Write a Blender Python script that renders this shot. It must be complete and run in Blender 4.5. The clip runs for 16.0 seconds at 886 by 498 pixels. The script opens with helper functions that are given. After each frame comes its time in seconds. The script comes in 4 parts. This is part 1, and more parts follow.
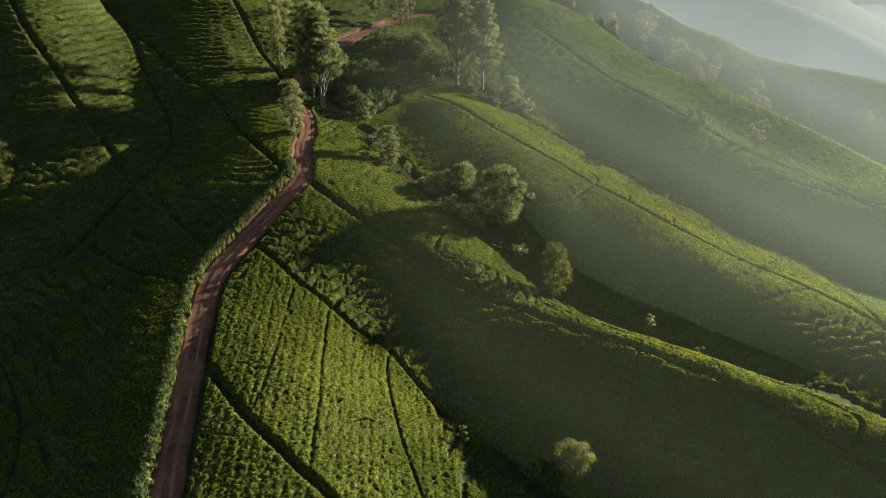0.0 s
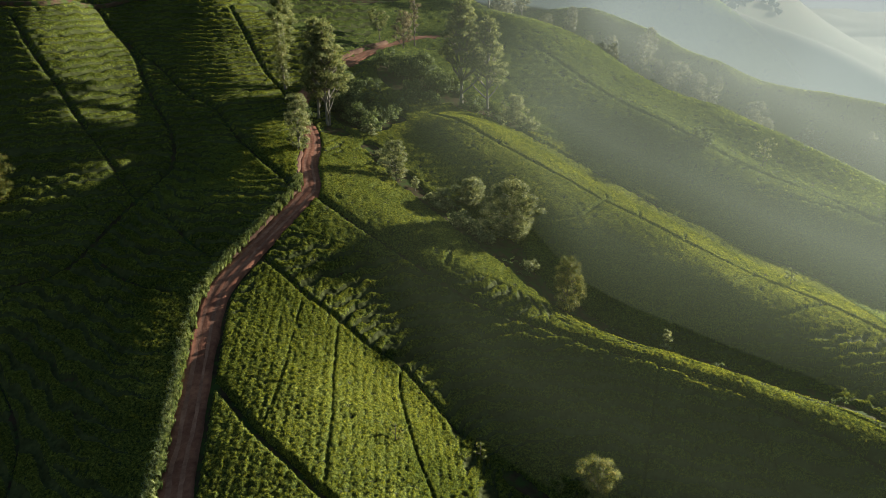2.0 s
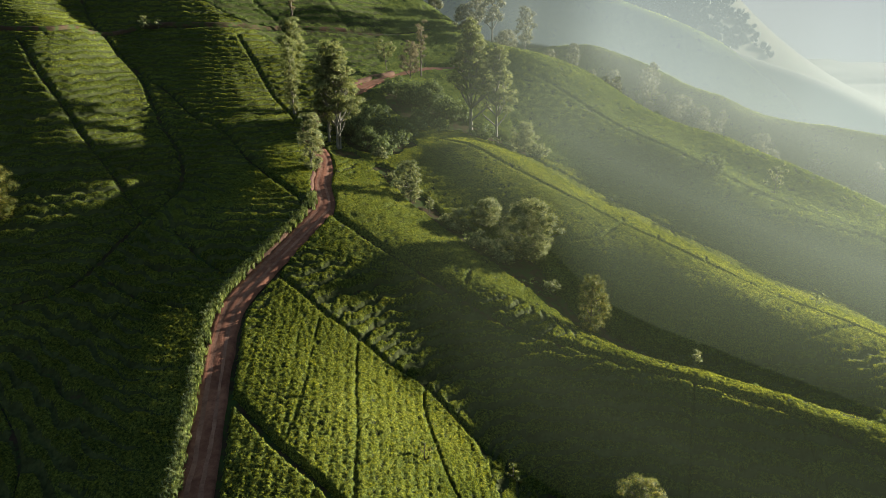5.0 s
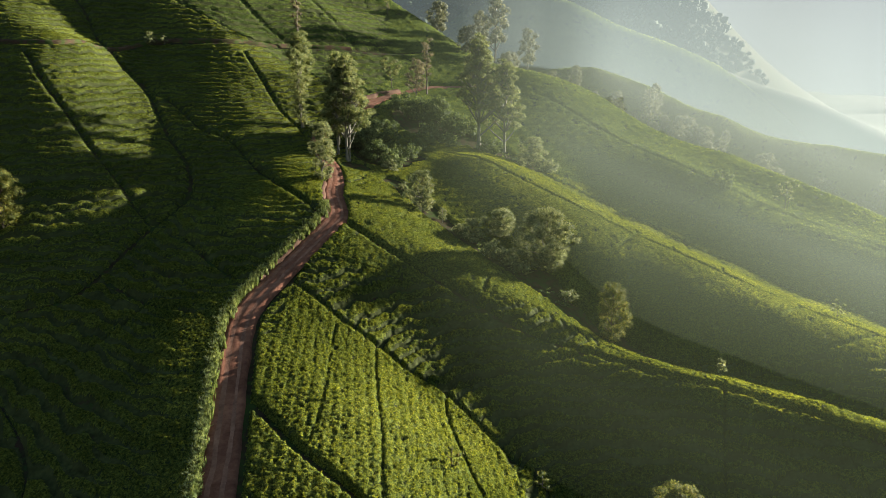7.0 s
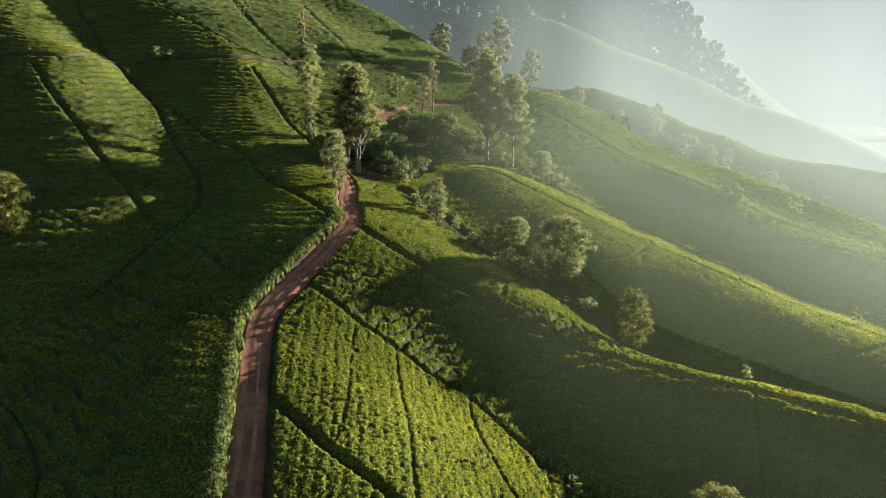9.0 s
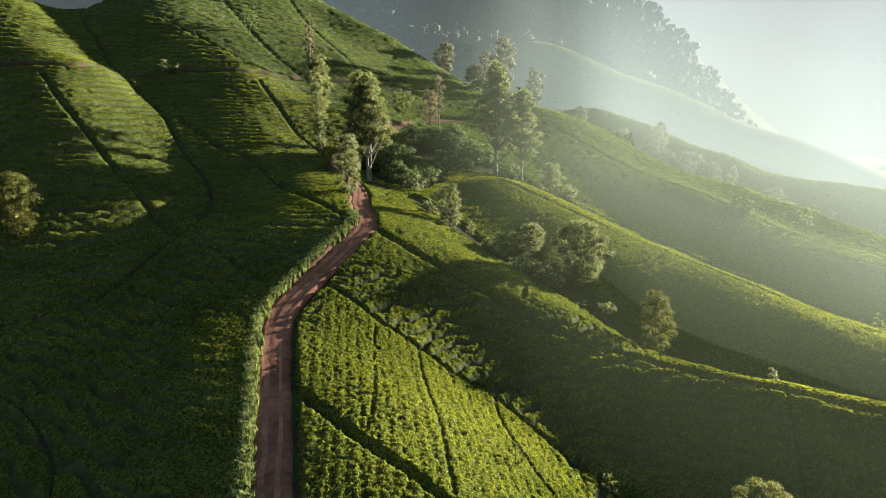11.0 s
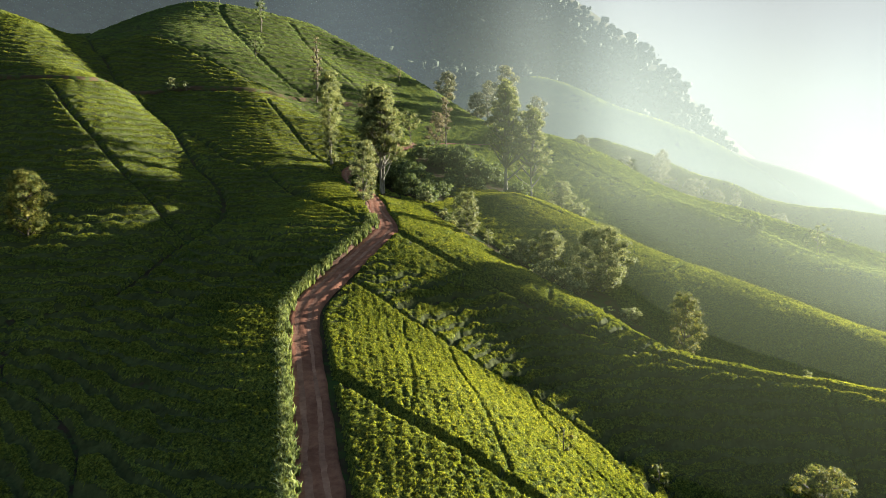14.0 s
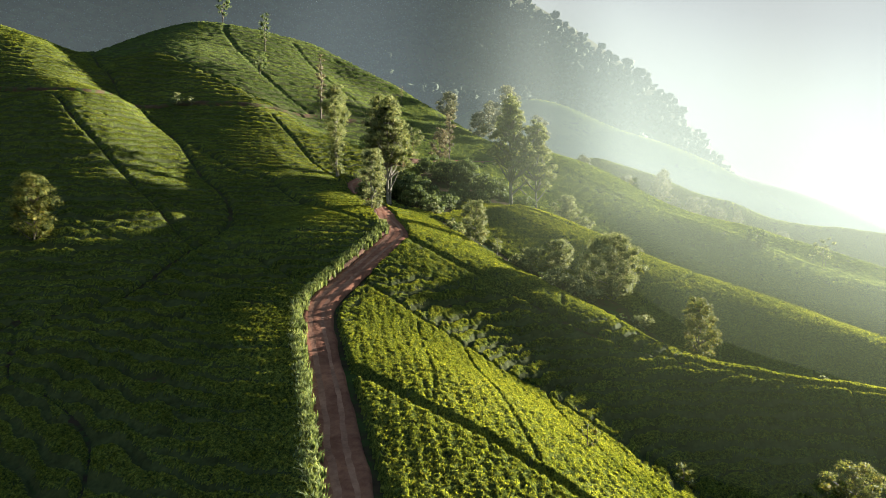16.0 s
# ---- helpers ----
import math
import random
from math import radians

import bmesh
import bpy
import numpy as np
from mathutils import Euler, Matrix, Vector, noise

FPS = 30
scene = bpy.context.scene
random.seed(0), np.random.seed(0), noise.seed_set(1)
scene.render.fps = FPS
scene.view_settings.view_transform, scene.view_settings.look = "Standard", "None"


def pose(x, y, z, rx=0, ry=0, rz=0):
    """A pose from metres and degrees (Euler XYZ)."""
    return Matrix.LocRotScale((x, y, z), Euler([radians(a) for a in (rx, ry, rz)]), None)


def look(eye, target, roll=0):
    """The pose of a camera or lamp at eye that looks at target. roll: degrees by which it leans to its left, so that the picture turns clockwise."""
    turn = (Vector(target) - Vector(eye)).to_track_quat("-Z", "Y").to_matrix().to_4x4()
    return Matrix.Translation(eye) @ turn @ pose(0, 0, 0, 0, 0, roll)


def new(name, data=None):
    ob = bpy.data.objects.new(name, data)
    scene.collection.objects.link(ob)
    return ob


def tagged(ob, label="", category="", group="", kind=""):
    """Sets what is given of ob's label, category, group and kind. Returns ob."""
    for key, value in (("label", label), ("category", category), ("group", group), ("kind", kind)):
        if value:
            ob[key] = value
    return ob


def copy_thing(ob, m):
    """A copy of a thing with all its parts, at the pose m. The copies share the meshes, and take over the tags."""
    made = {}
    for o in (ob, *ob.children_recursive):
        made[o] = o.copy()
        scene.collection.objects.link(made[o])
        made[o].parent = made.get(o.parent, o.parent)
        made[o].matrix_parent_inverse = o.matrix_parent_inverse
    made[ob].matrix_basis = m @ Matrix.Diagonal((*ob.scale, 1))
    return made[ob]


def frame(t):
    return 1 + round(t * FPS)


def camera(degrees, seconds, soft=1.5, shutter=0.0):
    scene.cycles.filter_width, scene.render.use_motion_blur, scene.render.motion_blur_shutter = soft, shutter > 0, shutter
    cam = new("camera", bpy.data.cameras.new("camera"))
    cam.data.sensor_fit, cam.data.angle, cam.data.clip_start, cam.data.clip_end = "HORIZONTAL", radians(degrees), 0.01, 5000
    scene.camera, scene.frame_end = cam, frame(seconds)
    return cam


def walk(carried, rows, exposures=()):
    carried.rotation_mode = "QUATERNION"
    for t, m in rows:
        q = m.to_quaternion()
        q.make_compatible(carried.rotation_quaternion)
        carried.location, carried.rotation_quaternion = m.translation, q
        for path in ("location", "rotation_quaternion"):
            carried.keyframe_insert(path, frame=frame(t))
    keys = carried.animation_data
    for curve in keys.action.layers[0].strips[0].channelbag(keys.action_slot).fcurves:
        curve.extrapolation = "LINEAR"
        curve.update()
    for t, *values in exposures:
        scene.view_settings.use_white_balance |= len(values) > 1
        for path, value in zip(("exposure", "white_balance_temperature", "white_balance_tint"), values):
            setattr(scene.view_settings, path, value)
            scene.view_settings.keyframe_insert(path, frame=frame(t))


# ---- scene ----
# A tea estate on steep spurs at sunrise, seen from a drone that sinks and tilts up.

# ---- camera ----
cam = camera(64.6, 16.0, soft=0.6)
METRES, EYE, TILT, LEAN, TURN = 40.0, 50.0, -75.0, -13.5, 5.7
ROWS = [
    (0.0, 0.0, 0.0, 0.0, 11.75, 52.93, 9.04),
    (0.5, -0.0194, 0.0215, 0.007, 11.74, 53.55, 9.13),
    (1.0, -0.041, 0.0374, 0.0143, 11.63, 54.14, 9.27),
    (1.5, -0.0604, 0.0558, 0.0209, 11.58, 54.76, 9.38),
    (2.0, -0.08, 0.0751, 0.0264, 11.52, 55.4, 9.53),
    (2.5, -0.0998, 0.0944, 0.0313, 11.47, 56.05, 9.66),
    (3.0, -0.1206, 0.1133, 0.0369, 11.42, 56.68, 9.79),
    (3.5, -0.1412, 0.1324, 0.0421, 11.34, 57.31, 9.9),
    (4.0, -0.1624, 0.1515, 0.0472, 11.29, 57.94, 10.0),
    (6.5, -0.2811, 0.2551, 0.0746, 11.13, 61.1, 10.57),
    (7.0, -0.3081, 0.2781, 0.0802, 11.06, 61.74, 10.73),
    (7.5, -0.333, 0.2979, 0.0841, 11.04, 62.34, 10.87),
    (8.0, -0.3592, 0.3196, 0.0891, 10.98, 62.97, 11.02),
    (8.5, -0.386, 0.3409, 0.094, 10.93, 63.6, 11.15),
    (9.0, -0.4107, 0.3615, 0.0981, 10.88, 64.18, 11.26),
    (11.5, -0.5407, 0.4794, 0.12, 10.68, 67.29, 11.94),
    (12.0, -0.5663, 0.5033, 0.1244, 10.61, 67.92, 12.1),
    (12.5, -0.5913, 0.5264, 0.1283, 10.54, 68.53, 12.24),
    (13.0, -0.6152, 0.5492, 0.1314, 10.5, 69.11, 12.38),
    (13.5, -0.6382, 0.5718, 0.1342, 10.45, 69.71, 12.51),
    (14.0, -0.6604, 0.5949, 0.137, 10.39, 70.31, 12.65),
    (14.5, -0.6807, 0.6168, 0.1398, 10.34, 70.89, 12.8),
    (15.0, -0.6986, 0.6356, 0.142, 10.3, 71.46, 12.92),
    (15.5, -0.7141, 0.6519, 0.1436, 10.26, 72.03, 12.98),
    (16.0, -0.7278, 0.6672, 0.1443, 10.24, 72.6, 13.0),
]
walk(cam, [(t, pose(0, 0, EYE, TILT, LEAN, TURN) @ pose(METRES * x, METRES * y, METRES * z, 90 + pitch, roll, yaw)) for t, x, y, z, yaw, pitch, roll in ROWS],
     [(0.0, 2.76), (4.0, 2.97), (8.0, 3.29), (12.0, 3.55), (16.0, 3.68)])

# ---- sky and sun ----
SUN_AZ, SUN_EL = 57.0, 10.5
world = bpy.data.worlds.new("morning_sky")
scene.world = world
world.use_nodes = True
wt = world.node_tree
sky = wt.nodes.new("ShaderNodeTexSky")
sky.sky_type, sky.sun_disc = "NISHITA", False
sky.sun_elevation, sky.sun_rotation = radians(SUN_EL), radians(SUN_AZ)
sky.air_density, sky.dust_density, sky.altitude = 1.0, 4.0, 1400
pale = wt.nodes.new("ShaderNodeHueSaturation")
pale.inputs["Saturation"].default_value = 0.4
wt.links.new(sky.outputs["Color"], pale.inputs["Color"])
cool = wt.nodes.new("ShaderNodeMix")
cool.data_type, cool.blend_type = "RGBA", "MULTIPLY"
cool.inputs[0].default_value, cool.inputs[7].default_value = 1.0, (0.62, 0.97, 1.5, 1)
wt.links.new(pale.outputs["Color"], cool.inputs[6])
veil = wt.nodes.new("ShaderNodeMix")
veil.data_type, veil.blend_type = "RGBA", "DARKEN"
veil.inputs[0].default_value, veil.inputs[7].default_value = 1.0, (1.82, 1.92, 1.88, 1)
wt.links.new(cool.outputs[2], veil.inputs[6])
wt.links.new(veil.outputs[2], wt.nodes["Background"].inputs["Color"])
wt.nodes["Background"].inputs["Strength"].default_value = 0.027
lamp = bpy.data.lights.new("sun", "SUN")
lamp.energy, lamp.angle, lamp.color = 5.0, radians(1.0), (0.98, 0.955, 0.83)
sun = new("sun", lamp)
sa, se = radians(SUN_AZ), radians(SUN_EL)
sun.matrix_world = look((300 * math.sin(sa) * math.cos(se), 300 * math.cos(sa) * math.cos(se), 300 * math.sin(se)), (0, 0, 0))


# ---- materials ----
def material(name):
    m = bpy.data.materials.new(name)
    m.use_nodes = True
    nodes, links = m.node_tree.nodes, m.node_tree.links
    bsdf = nodes["Principled BSDF"]
    bsdf.inputs["Specular IOR Level"].default_value = 0.12
    return m, nodes, links, bsdf


def noise_node(nodes, links, scale, detail=4.0, rough=0.6):
    geo = nodes.new("ShaderNodeNewGeometry")
    n = nodes.new("ShaderNodeTexNoise")
    n.inputs["Scale"].default_value, n.inputs["Detail"].default_value, n.inputs["Roughness"].default_value = scale, detail, rough
    links.new(geo.outputs["Position"], n.inputs["Vector"])
    return n.outputs["Fac"]


def ramp(nodes, links, fac, *stops):
    r = nodes.new("ShaderNodeValToRGB")
    e = r.color_ramp.elements
    while len(e) < len(stops):
        e.new(0.5)
    for k, (at, c) in zip(e, stops):
        k.position, k.color = at, (*c, 1)
    links.new(fac, r.inputs["Fac"])
    return r.outputs["Color"]


def mix(nodes, links, kind, fac, a, b):
    m = nodes.new("ShaderNodeMix")
    m.data_type, m.blend_type = "RGBA", kind
    for slot, v in ((0, fac), (6, a), (7, b)):
        if isinstance(v, (int, float)):
            m.inputs[slot].default_value = v
        elif isinstance(v, tuple):
            m.inputs[slot].default_value = (*v, 1)
        else:
            links.new(v, m.inputs[slot])
    return m.outputs[2]


def relief(nodes, links, bsdf, fac, strength, distance):
    b = nodes.new("ShaderNodeBump")
    b.inputs["Strength"].default_value, b.inputs["Distance"].default_value = strength, distance
    links.new(fac, b.inputs["Height"])
    links.new(b.outputs["Normal"], bsdf.inputs["Normal"])
    return b.outputs["Normal"]


def leafy(name, dark, light, young, through_light=0.35, patch=0.12, gloss=0.75, glow=(1.3, 1.25, 0.8), shoots=0.0, bump=0.12):
    """Foliage: colour by clump and by patches, part of the light shining through the leaves."""
    m, nodes, links, bsdf = material(name)
    geo = nodes.new("ShaderNodeNewGeometry")
    own = ramp(nodes, links, geo.outputs["Random Per Island"], (0.0, dark), (0.55, light), (1.0, young))
    if shoots:
        own = ramp(nodes, links, noise_node(nodes, links, shoots, 3.0, 0.75), (0.32, dark), (0.5, light), (0.68, young))
    wide = ramp(nodes, links, noise_node(nodes, links, patch, 5.0), (0.32, (0.62, 0.66, 0.6)), (0.68, (1.25, 1.2, 1.1)))
    fine = ramp(nodes, links, noise_node(nodes, links, 3.2, 3.0, 0.7), (0.36, (0.36, 0.38, 0.4)), (0.64, (1.55, 1.52, 1.42)))
    c = mix(nodes, links, "MULTIPLY", 1.0, mix(nodes, links, "MULTIPLY", 1.0, own, wide), fine)
    links.new(c, bsdf.inputs["Base Color"])
    bsdf.inputs["Roughness"].default_value = gloss
    if shoots:
        bsdf.inputs["Specular IOR Level"].default_value = 0.0
    nrm = relief(nodes, links, bsdf, noise_node(nodes, links, shoots or 7.0, 3.0, 0.7), 0.7, bump)
    tr = nodes.new("ShaderNodeBsdfTranslucent")
    warm = mix(nodes, links, "MULTIPLY", 1.0, c, glow)
    links.new(warm, tr.inputs["Color"])
    links.new(nrm, tr.inputs["Normal"])
    both = nodes.new("ShaderNodeMixShader")
    both.inputs["Fac"].default_value = through_light
    links.new(bsdf.outputs["BSDF"], both.inputs[1])
    links.new(tr.outputs["BSDF"], both.inputs[2])
    links.new(both.outputs["Shader"], nodes["Material Output"].inputs["Surface"])
    return m


def earth(name, dark, light, scale, bump=0.06, grass=None):
    m, nodes, links, bsdf = material(name)
    base = ramp(nodes, links, noise_node(nodes, links, scale, 6.0, 0.65), (0.3, dark), (0.7, light))
    stain = ramp(nodes, links, noise_node(nodes, links, scale * 0.13, 4.0), (0.35, (0.7, 0.68, 0.68)), (0.65, (1.2, 1.18, 1.15)))
    c = mix(nodes, links, "MULTIPLY", 1.0, base, stain)
    if grass:
        patch = ramp(nodes, links, noise_node(nodes, links, 0.7, 6.0, 0.7), (0.45, (0, 0, 0)), (0.58, (1, 1, 1)))
        c = mix(nodes, links, "MIX", patch, c, grass)
    links.new(c, bsdf.inputs["Base Color"])
    bsdf.inputs["Roughness"].default_value = 0.95
    bsdf.inputs["Specular IOR Level"].default_value = 0.02
    relief(nodes, links, bsdf, noise_node(nodes, links, 5.0, 6.0, 0.7), 0.8, bump)
    return m


def bark(name, dark, light):
    m, nodes, links, bsdf = material(name)
    geo = nodes.new("ShaderNodeNewGeometry")
    stretch = nodes.new("ShaderNodeMapping")
    stretch.inputs["Scale"].default_value = (5.0, 5.0, 0.8)
    links.new(geo.outputs["Position"], stretch.inputs["Vector"])
    n = nodes.new("ShaderNodeTexNoise")
    n.inputs["Scale"].default_value, n.inputs["Detail"].default_value = 1.6, 5.0
    links.new(stretch.outputs["Vector"], n.inputs["Vector"])
    links.new(ramp(nodes, links, n.outputs["Fac"], (0.35, dark), (0.62, light)), bsdf.inputs["Base Color"])
    bsdf.inputs["Roughness"].default_value = 0.85
    relief(nodes, links, bsdf, n.outputs["Fac"], 0.6, 0.05)
    return m


TEA = leafy("tea_leaves", (0.02, 0.036, 0.018), (0.096, 0.125, 0.037), (0.24, 0.24, 0.05), 0.5, 0.09, 1.0, glow=(2.1, 1.76, 0.45), shoots=8.0, bump=0.22)
TEA_FAR = leafy("tea_leaves_far", (0.038, 0.06, 0.026), (0.092, 0.127, 0.046), (0.2, 0.22, 0.062), 0.5, 0.05, 1.0, glow=(1.95, 1.7, 0.6), shoots=3.6, bump=0.3)
EUC = leafy("eucalyptus_leaves", (0.06, 0.08, 0.035), (0.16, 0.18, 0.08), (0.32, 0.32, 0.16), 0.42, 0.5)
EUC_PALE = leafy("pale_leaves", (0.085, 0.105, 0.055), (0.19, 0.205, 0.11), (0.34, 0.34, 0.2), 0.42, 0.5)
EUC_GOLD = leafy("golden_leaves", (0.07, 0.09, 0.025), (0.13, 0.14, 0.04), (0.24, 0.2, 0.05), 0.35, 0.5)
RUSTY = leafy("rusty_leaves", (0.11, 0.09, 0.068), (0.18, 0.15, 0.11), (0.25, 0.21, 0.155), 0.4, 0.5)
SHRUB = leafy("shrub_leaves", (0.05, 0.07, 0.028), (0.09, 0.12, 0.05), (0.16, 0.19, 0.08), 0.4, 0.4)
# Leaf colour greyed and paled so that haze is painted into the far trees.
FAR_LEAF_HAZE = leafy("far_leaves_haze_pale", (0.11, 0.115, 0.085), (0.17, 0.17, 0.13), (0.24, 0.235, 0.185), 0.25, 0.5)
GRASS = leafy("tall_grass_blades", (0.1, 0.13, 0.05), (0.17, 0.2, 0.085), (0.25, 0.27, 0.13), 0.35, 0.3)
WOOD = leafy("forest_leaves", (0.022, 0.032, 0.018), (0.03, 0.042, 0.023), (0.042, 0.054, 0.03), 0.03, 0.02, 0.95)
SOIL = earth("soil", (0.022, 0.016, 0.01), (0.055, 0.036, 0.022), 0.9, grass=(0.03, 0.045, 0.012))
# Litter and stems, in a dark tone that also paints shade between the bushes.
LITTER_SHADE = earth("litter_stems_and_lane_shade", (0.026, 0.03, 0.012), (0.055, 0.062, 0.022), 3.0, 0.1)
DIRT = earth("dirt_road", (0.12, 0.05, 0.034), (0.215, 0.1, 0.066), 1.3, 0.08)
# Dirt with weeds, its base colour darkened to imitate shade on the side tracks.
DARK_DIRT = earth("dirt_darkened_for_shade", (0.018, 0.012, 0.009), (0.04, 0.024, 0.017), 1.1, 0.08, grass=(0.03, 0.045, 0.014))
TRACK = earth("worn_wheel_tracks", (0.15, 0.072, 0.05), (0.25, 0.134, 0.095), 1.6, 0.06)
RED_EARTH = earth("red_earth", (0.06, 0.035, 0.026), (0.13, 0.075, 0.054), 1.8, 0.15)
BANK = earth("weedy_brown_bank", (0.035, 0.022, 0.016), (0.1, 0.06, 0.043), 1.6, 0.15, grass=(0.035, 0.052, 0.014))
BARK_PALE = bark("pale_bark", (0.09, 0.078, 0.062), (0.2, 0.18, 0.15))
BARK_DARK = bark("dark_bark", (0.06, 0.045, 0.035), (0.14, 0.11, 0.085))

# ---- landform: crests, flanks and hollows, each line a run of (x, y, height) ----
KNOTS = []


def landform(name, *points):
    KNOTS.extend(points)


landform("road_spur", (-26, 20, -6), (-26, 45, 1.5), (-28, 59, 4.6), (-29, 70, 6.8), (-32, 84, 9.6), (-30.5, 91.5, 11.5), (-26, 100, 14.2), (-22.5, 108.5, 17), (-24.5, 114, 19), (-25.5, 125, 20.8), (-26, 139, 22.5))
landform("mid_spur", (-14, 40, -2), (-16, 58, 3.6), (-16, 71, 5), (-15.5, 84, 4.8), (-20, 98, 11.8))
landform("hollow_mid", (-15, 93, 7), (-7.6, 83.1, 1), (-3.2, 79.5, -1), (0, 74, -3.3), (6, 68, -5.5), (14, 61, -7.5), (30, 44, -12))
landform("spur_a", (-18, 109.5, 16), (-9, 105, 12.2), (-1, 101.5, 8.8), (5, 98.5, 6), (12.5, 94.6, 2.9), (20, 90, 1.6), (28, 85.5, 1), (36, 80, 0.4), (44, 74, -0.5), (54, 67, -1.6), (70, 55, -4.5))
landform("flank_a", (-11.9, 97, 8.2), (-1.2, 95.7, 5.4), (7.6, 89.3, 2), (20, 79, -1.8), (34, 67, -5), (48, 54, -8))
landform("hollow_ab", (-15, 134, 19), (-9, 125, 15.3), (-1.5, 119, 10.8), (8, 111, 6), (17, 103.5, 0), (25, 98, -2.8), (33, 94, -4.6), (46, 89, -7.2), (62, 82, -10), (84, 72, -14))
landform("edge_a", (1.2, 109, 8.5), (-7, 114, 12.6), (-14, 122, 17))
landform("spur_b", (-8, 150, 21), (1.6, 149, 22), (6, 155, 21), (10, 147.5, 19.5), (18, 142, 15.6), (29.5, 132, 10.1), (36, 127.5, 7.7), (43, 121, 5), (51, 114.5, 1.6), (62, 107, -1.7), (78, 97, -6), (100, 84, -11))
landform("flank_b", (4.3, 136, 17.3), (17.8, 118.2, 8.8), (35, 109.9, 3.5), (46.5, 106.8, 1.8), (44.7, 98, -3.2), (56, 95.5, -4))
landform("hollow_bc", (-12, 166, 24.3), (2, 168, 22.8), (15, 162, 18), (30, 152, 11), (45, 140, 4.5), (60, 129, -1), (78, 117, -6.5), (102, 101, -12))
landform("spur_c", (29.7, 196, 29), (40.4, 188.3, 23.8), (52.5, 174.5, 18.4), (60, 167, 14.6), (70.2, 158.3, 9), (80, 147, 5.6), (95, 133, 1), (115, 115, -4.5), (145, 92, -11), (8, 216, 38))
landform("flank_c", (28, 176, 20.7), (75, 141.5, 4.8))
landform("hollow_cd", (30, 250, 36), (60, 238, 22), (88, 214, 9.5), (112, 197, 1), (145, 165, -8))
landform("spur_d", (52, 264, 42), (70, 252, 34), (91.4, 240, 25.6), (102.1, 237, 20.5), (112, 235, 18.2), (123, 228, 17), (134, 215, 14.5), (160, 195, 6), (190, 170, -4))
landform("hollow_de", (50, 292, 45), (64, 283, 38), (100, 262, 19), (135, 249, 7), (185, 208, -8))
landform("spur_e", (44, 338, 76), (57, 325, 69.5), (70, 315, 60), (85.5, 305, 53.2), (103, 299, 46.5), (121, 281, 32), (134, 270, 26.8), (148, 262, 20), (165, 252, 13), (215, 215, -2))
landform("hill_main", (-35.8, 130, 22.9), (-46, 137, 25.9), (-51, 160, 35.3), (-55, 180, 45.4), (-60, 206, 58.4), (-70.5, 222.4, 69), (-73, 255, 83.5), (-64, 284, 72))
landform("hill_shoulder", (-55, 143.3, 28.2), (-49, 147.8, 29.5), (-42.6, 152.6, 30.4), (-47.7, 124.7, 20.1), (-41.7, 129.2, 21.5), (-63.4, 162.7, 37.1), (-57.4, 167.2, 38.7), (-51, 172, 40.1))
landform("hill_east", (-33, 152, 27.2), (-38, 158.5, 30), (-31, 172, 34.5), (-42.7, 191, 42.3), (-36, 215, 54), (-43, 244, 68), (-49, 258, 79), (-20, 243, 57.3), (-8, 228, 46), (-17.6, 197, 35.4), (-12, 186, 33), (-36, 255, 72), (-22, 252, 64.5), (-8, 248, 55.5))
landform("gully_west", (-66, 60, -4), (-58, 85, 6), (-54, 100, 11.4), (-51, 112, 15), (-51.4, 122, 18.3), (-58.6, 140.6, 26.4), (-67, 160, 35.6), (-75, 165, 39.8), (-85.8, 178, 46.8), (-98, 195.6, 57.2), (-108, 215, 64.6), (-115, 240, 66.5))
landform("west_side", (-39.7, 86, 10), (-36.5, 75.4, 8.2), (-35, 94.2, 12.5), (-43, 96, 12.6), (-36, 60, 4.4), (-38, 107, 17.6), (-44, 109, 16.9), (-42, 30, -5))
landform("spur_west", (-58.5, 120, 21), (-65.2, 126.4, 25.3), (-75.3, 135.6, 32.6), (-86.3, 147, 41), (-80.2, 163.4, 44.4), (-99, 171, 51.5), (-105, 187, 60), (-112, 198, 64.5), (-118, 190, 64), (-114, 177, 57.8), (-125, 202, 69), (-137, 218, 72.5), (-135, 250, 66))
landform("far_west", (-71.5, 107.7, 16.8), (-88, 128, 26.8), (-105, 148, 36), (-125, 170, 52.5), (-105, 108, 18), (-115, 75, 0), (-110, 30, -10), (-165, 230, 68))
landform("saddle", (-190, 300, 78), (-110, 292, 62), (-70, 305, 62), (-25, 285, 52), (15, 270, 42))
landform("mountain", (-420, 560, 300), (-250, 520, 270), (-120, 500, 225), (-20, 485, 190), (40, 484, 172), (73, 480, 157), (94, 470, 140), (121.5, 460, 116), (140.5, 450, 103), (146, 445, 93), (155, 440, 81), (162.4, 435, 64), (171, 425, 46), (182, 414, 22), (200, 402, 0), (270, 385, -20), (360, 350, -32))
landform("mountain_back", (-420, 800, 320), (0, 800, 240), (250, 700, 60), (500, 700, -20))
landform("mountain_foot", (-330, 380, 140), (-160, 370, 110), (-40, 365, 88), (45, 368, 72), (85, 372, 52), (120, 362, 32), (170, 350, 2))
landform("low_ground", (-120, -80, -30), (0, -80, -30), (120, -60, -35), (60, 10, -19), (120, 40, -24), (200, 90, -27), (320, 200, -35), (-250, 100, 15), (-250, 250, 75), (-30, -10, -14))
landform("hill_west", (-86, 196, 60.5), (-92, 213, 68.5), (-99, 232, 75), (-111, 238, 71), (-92, 252, 83), (-112, 266, 70), (-90, 275, 75))
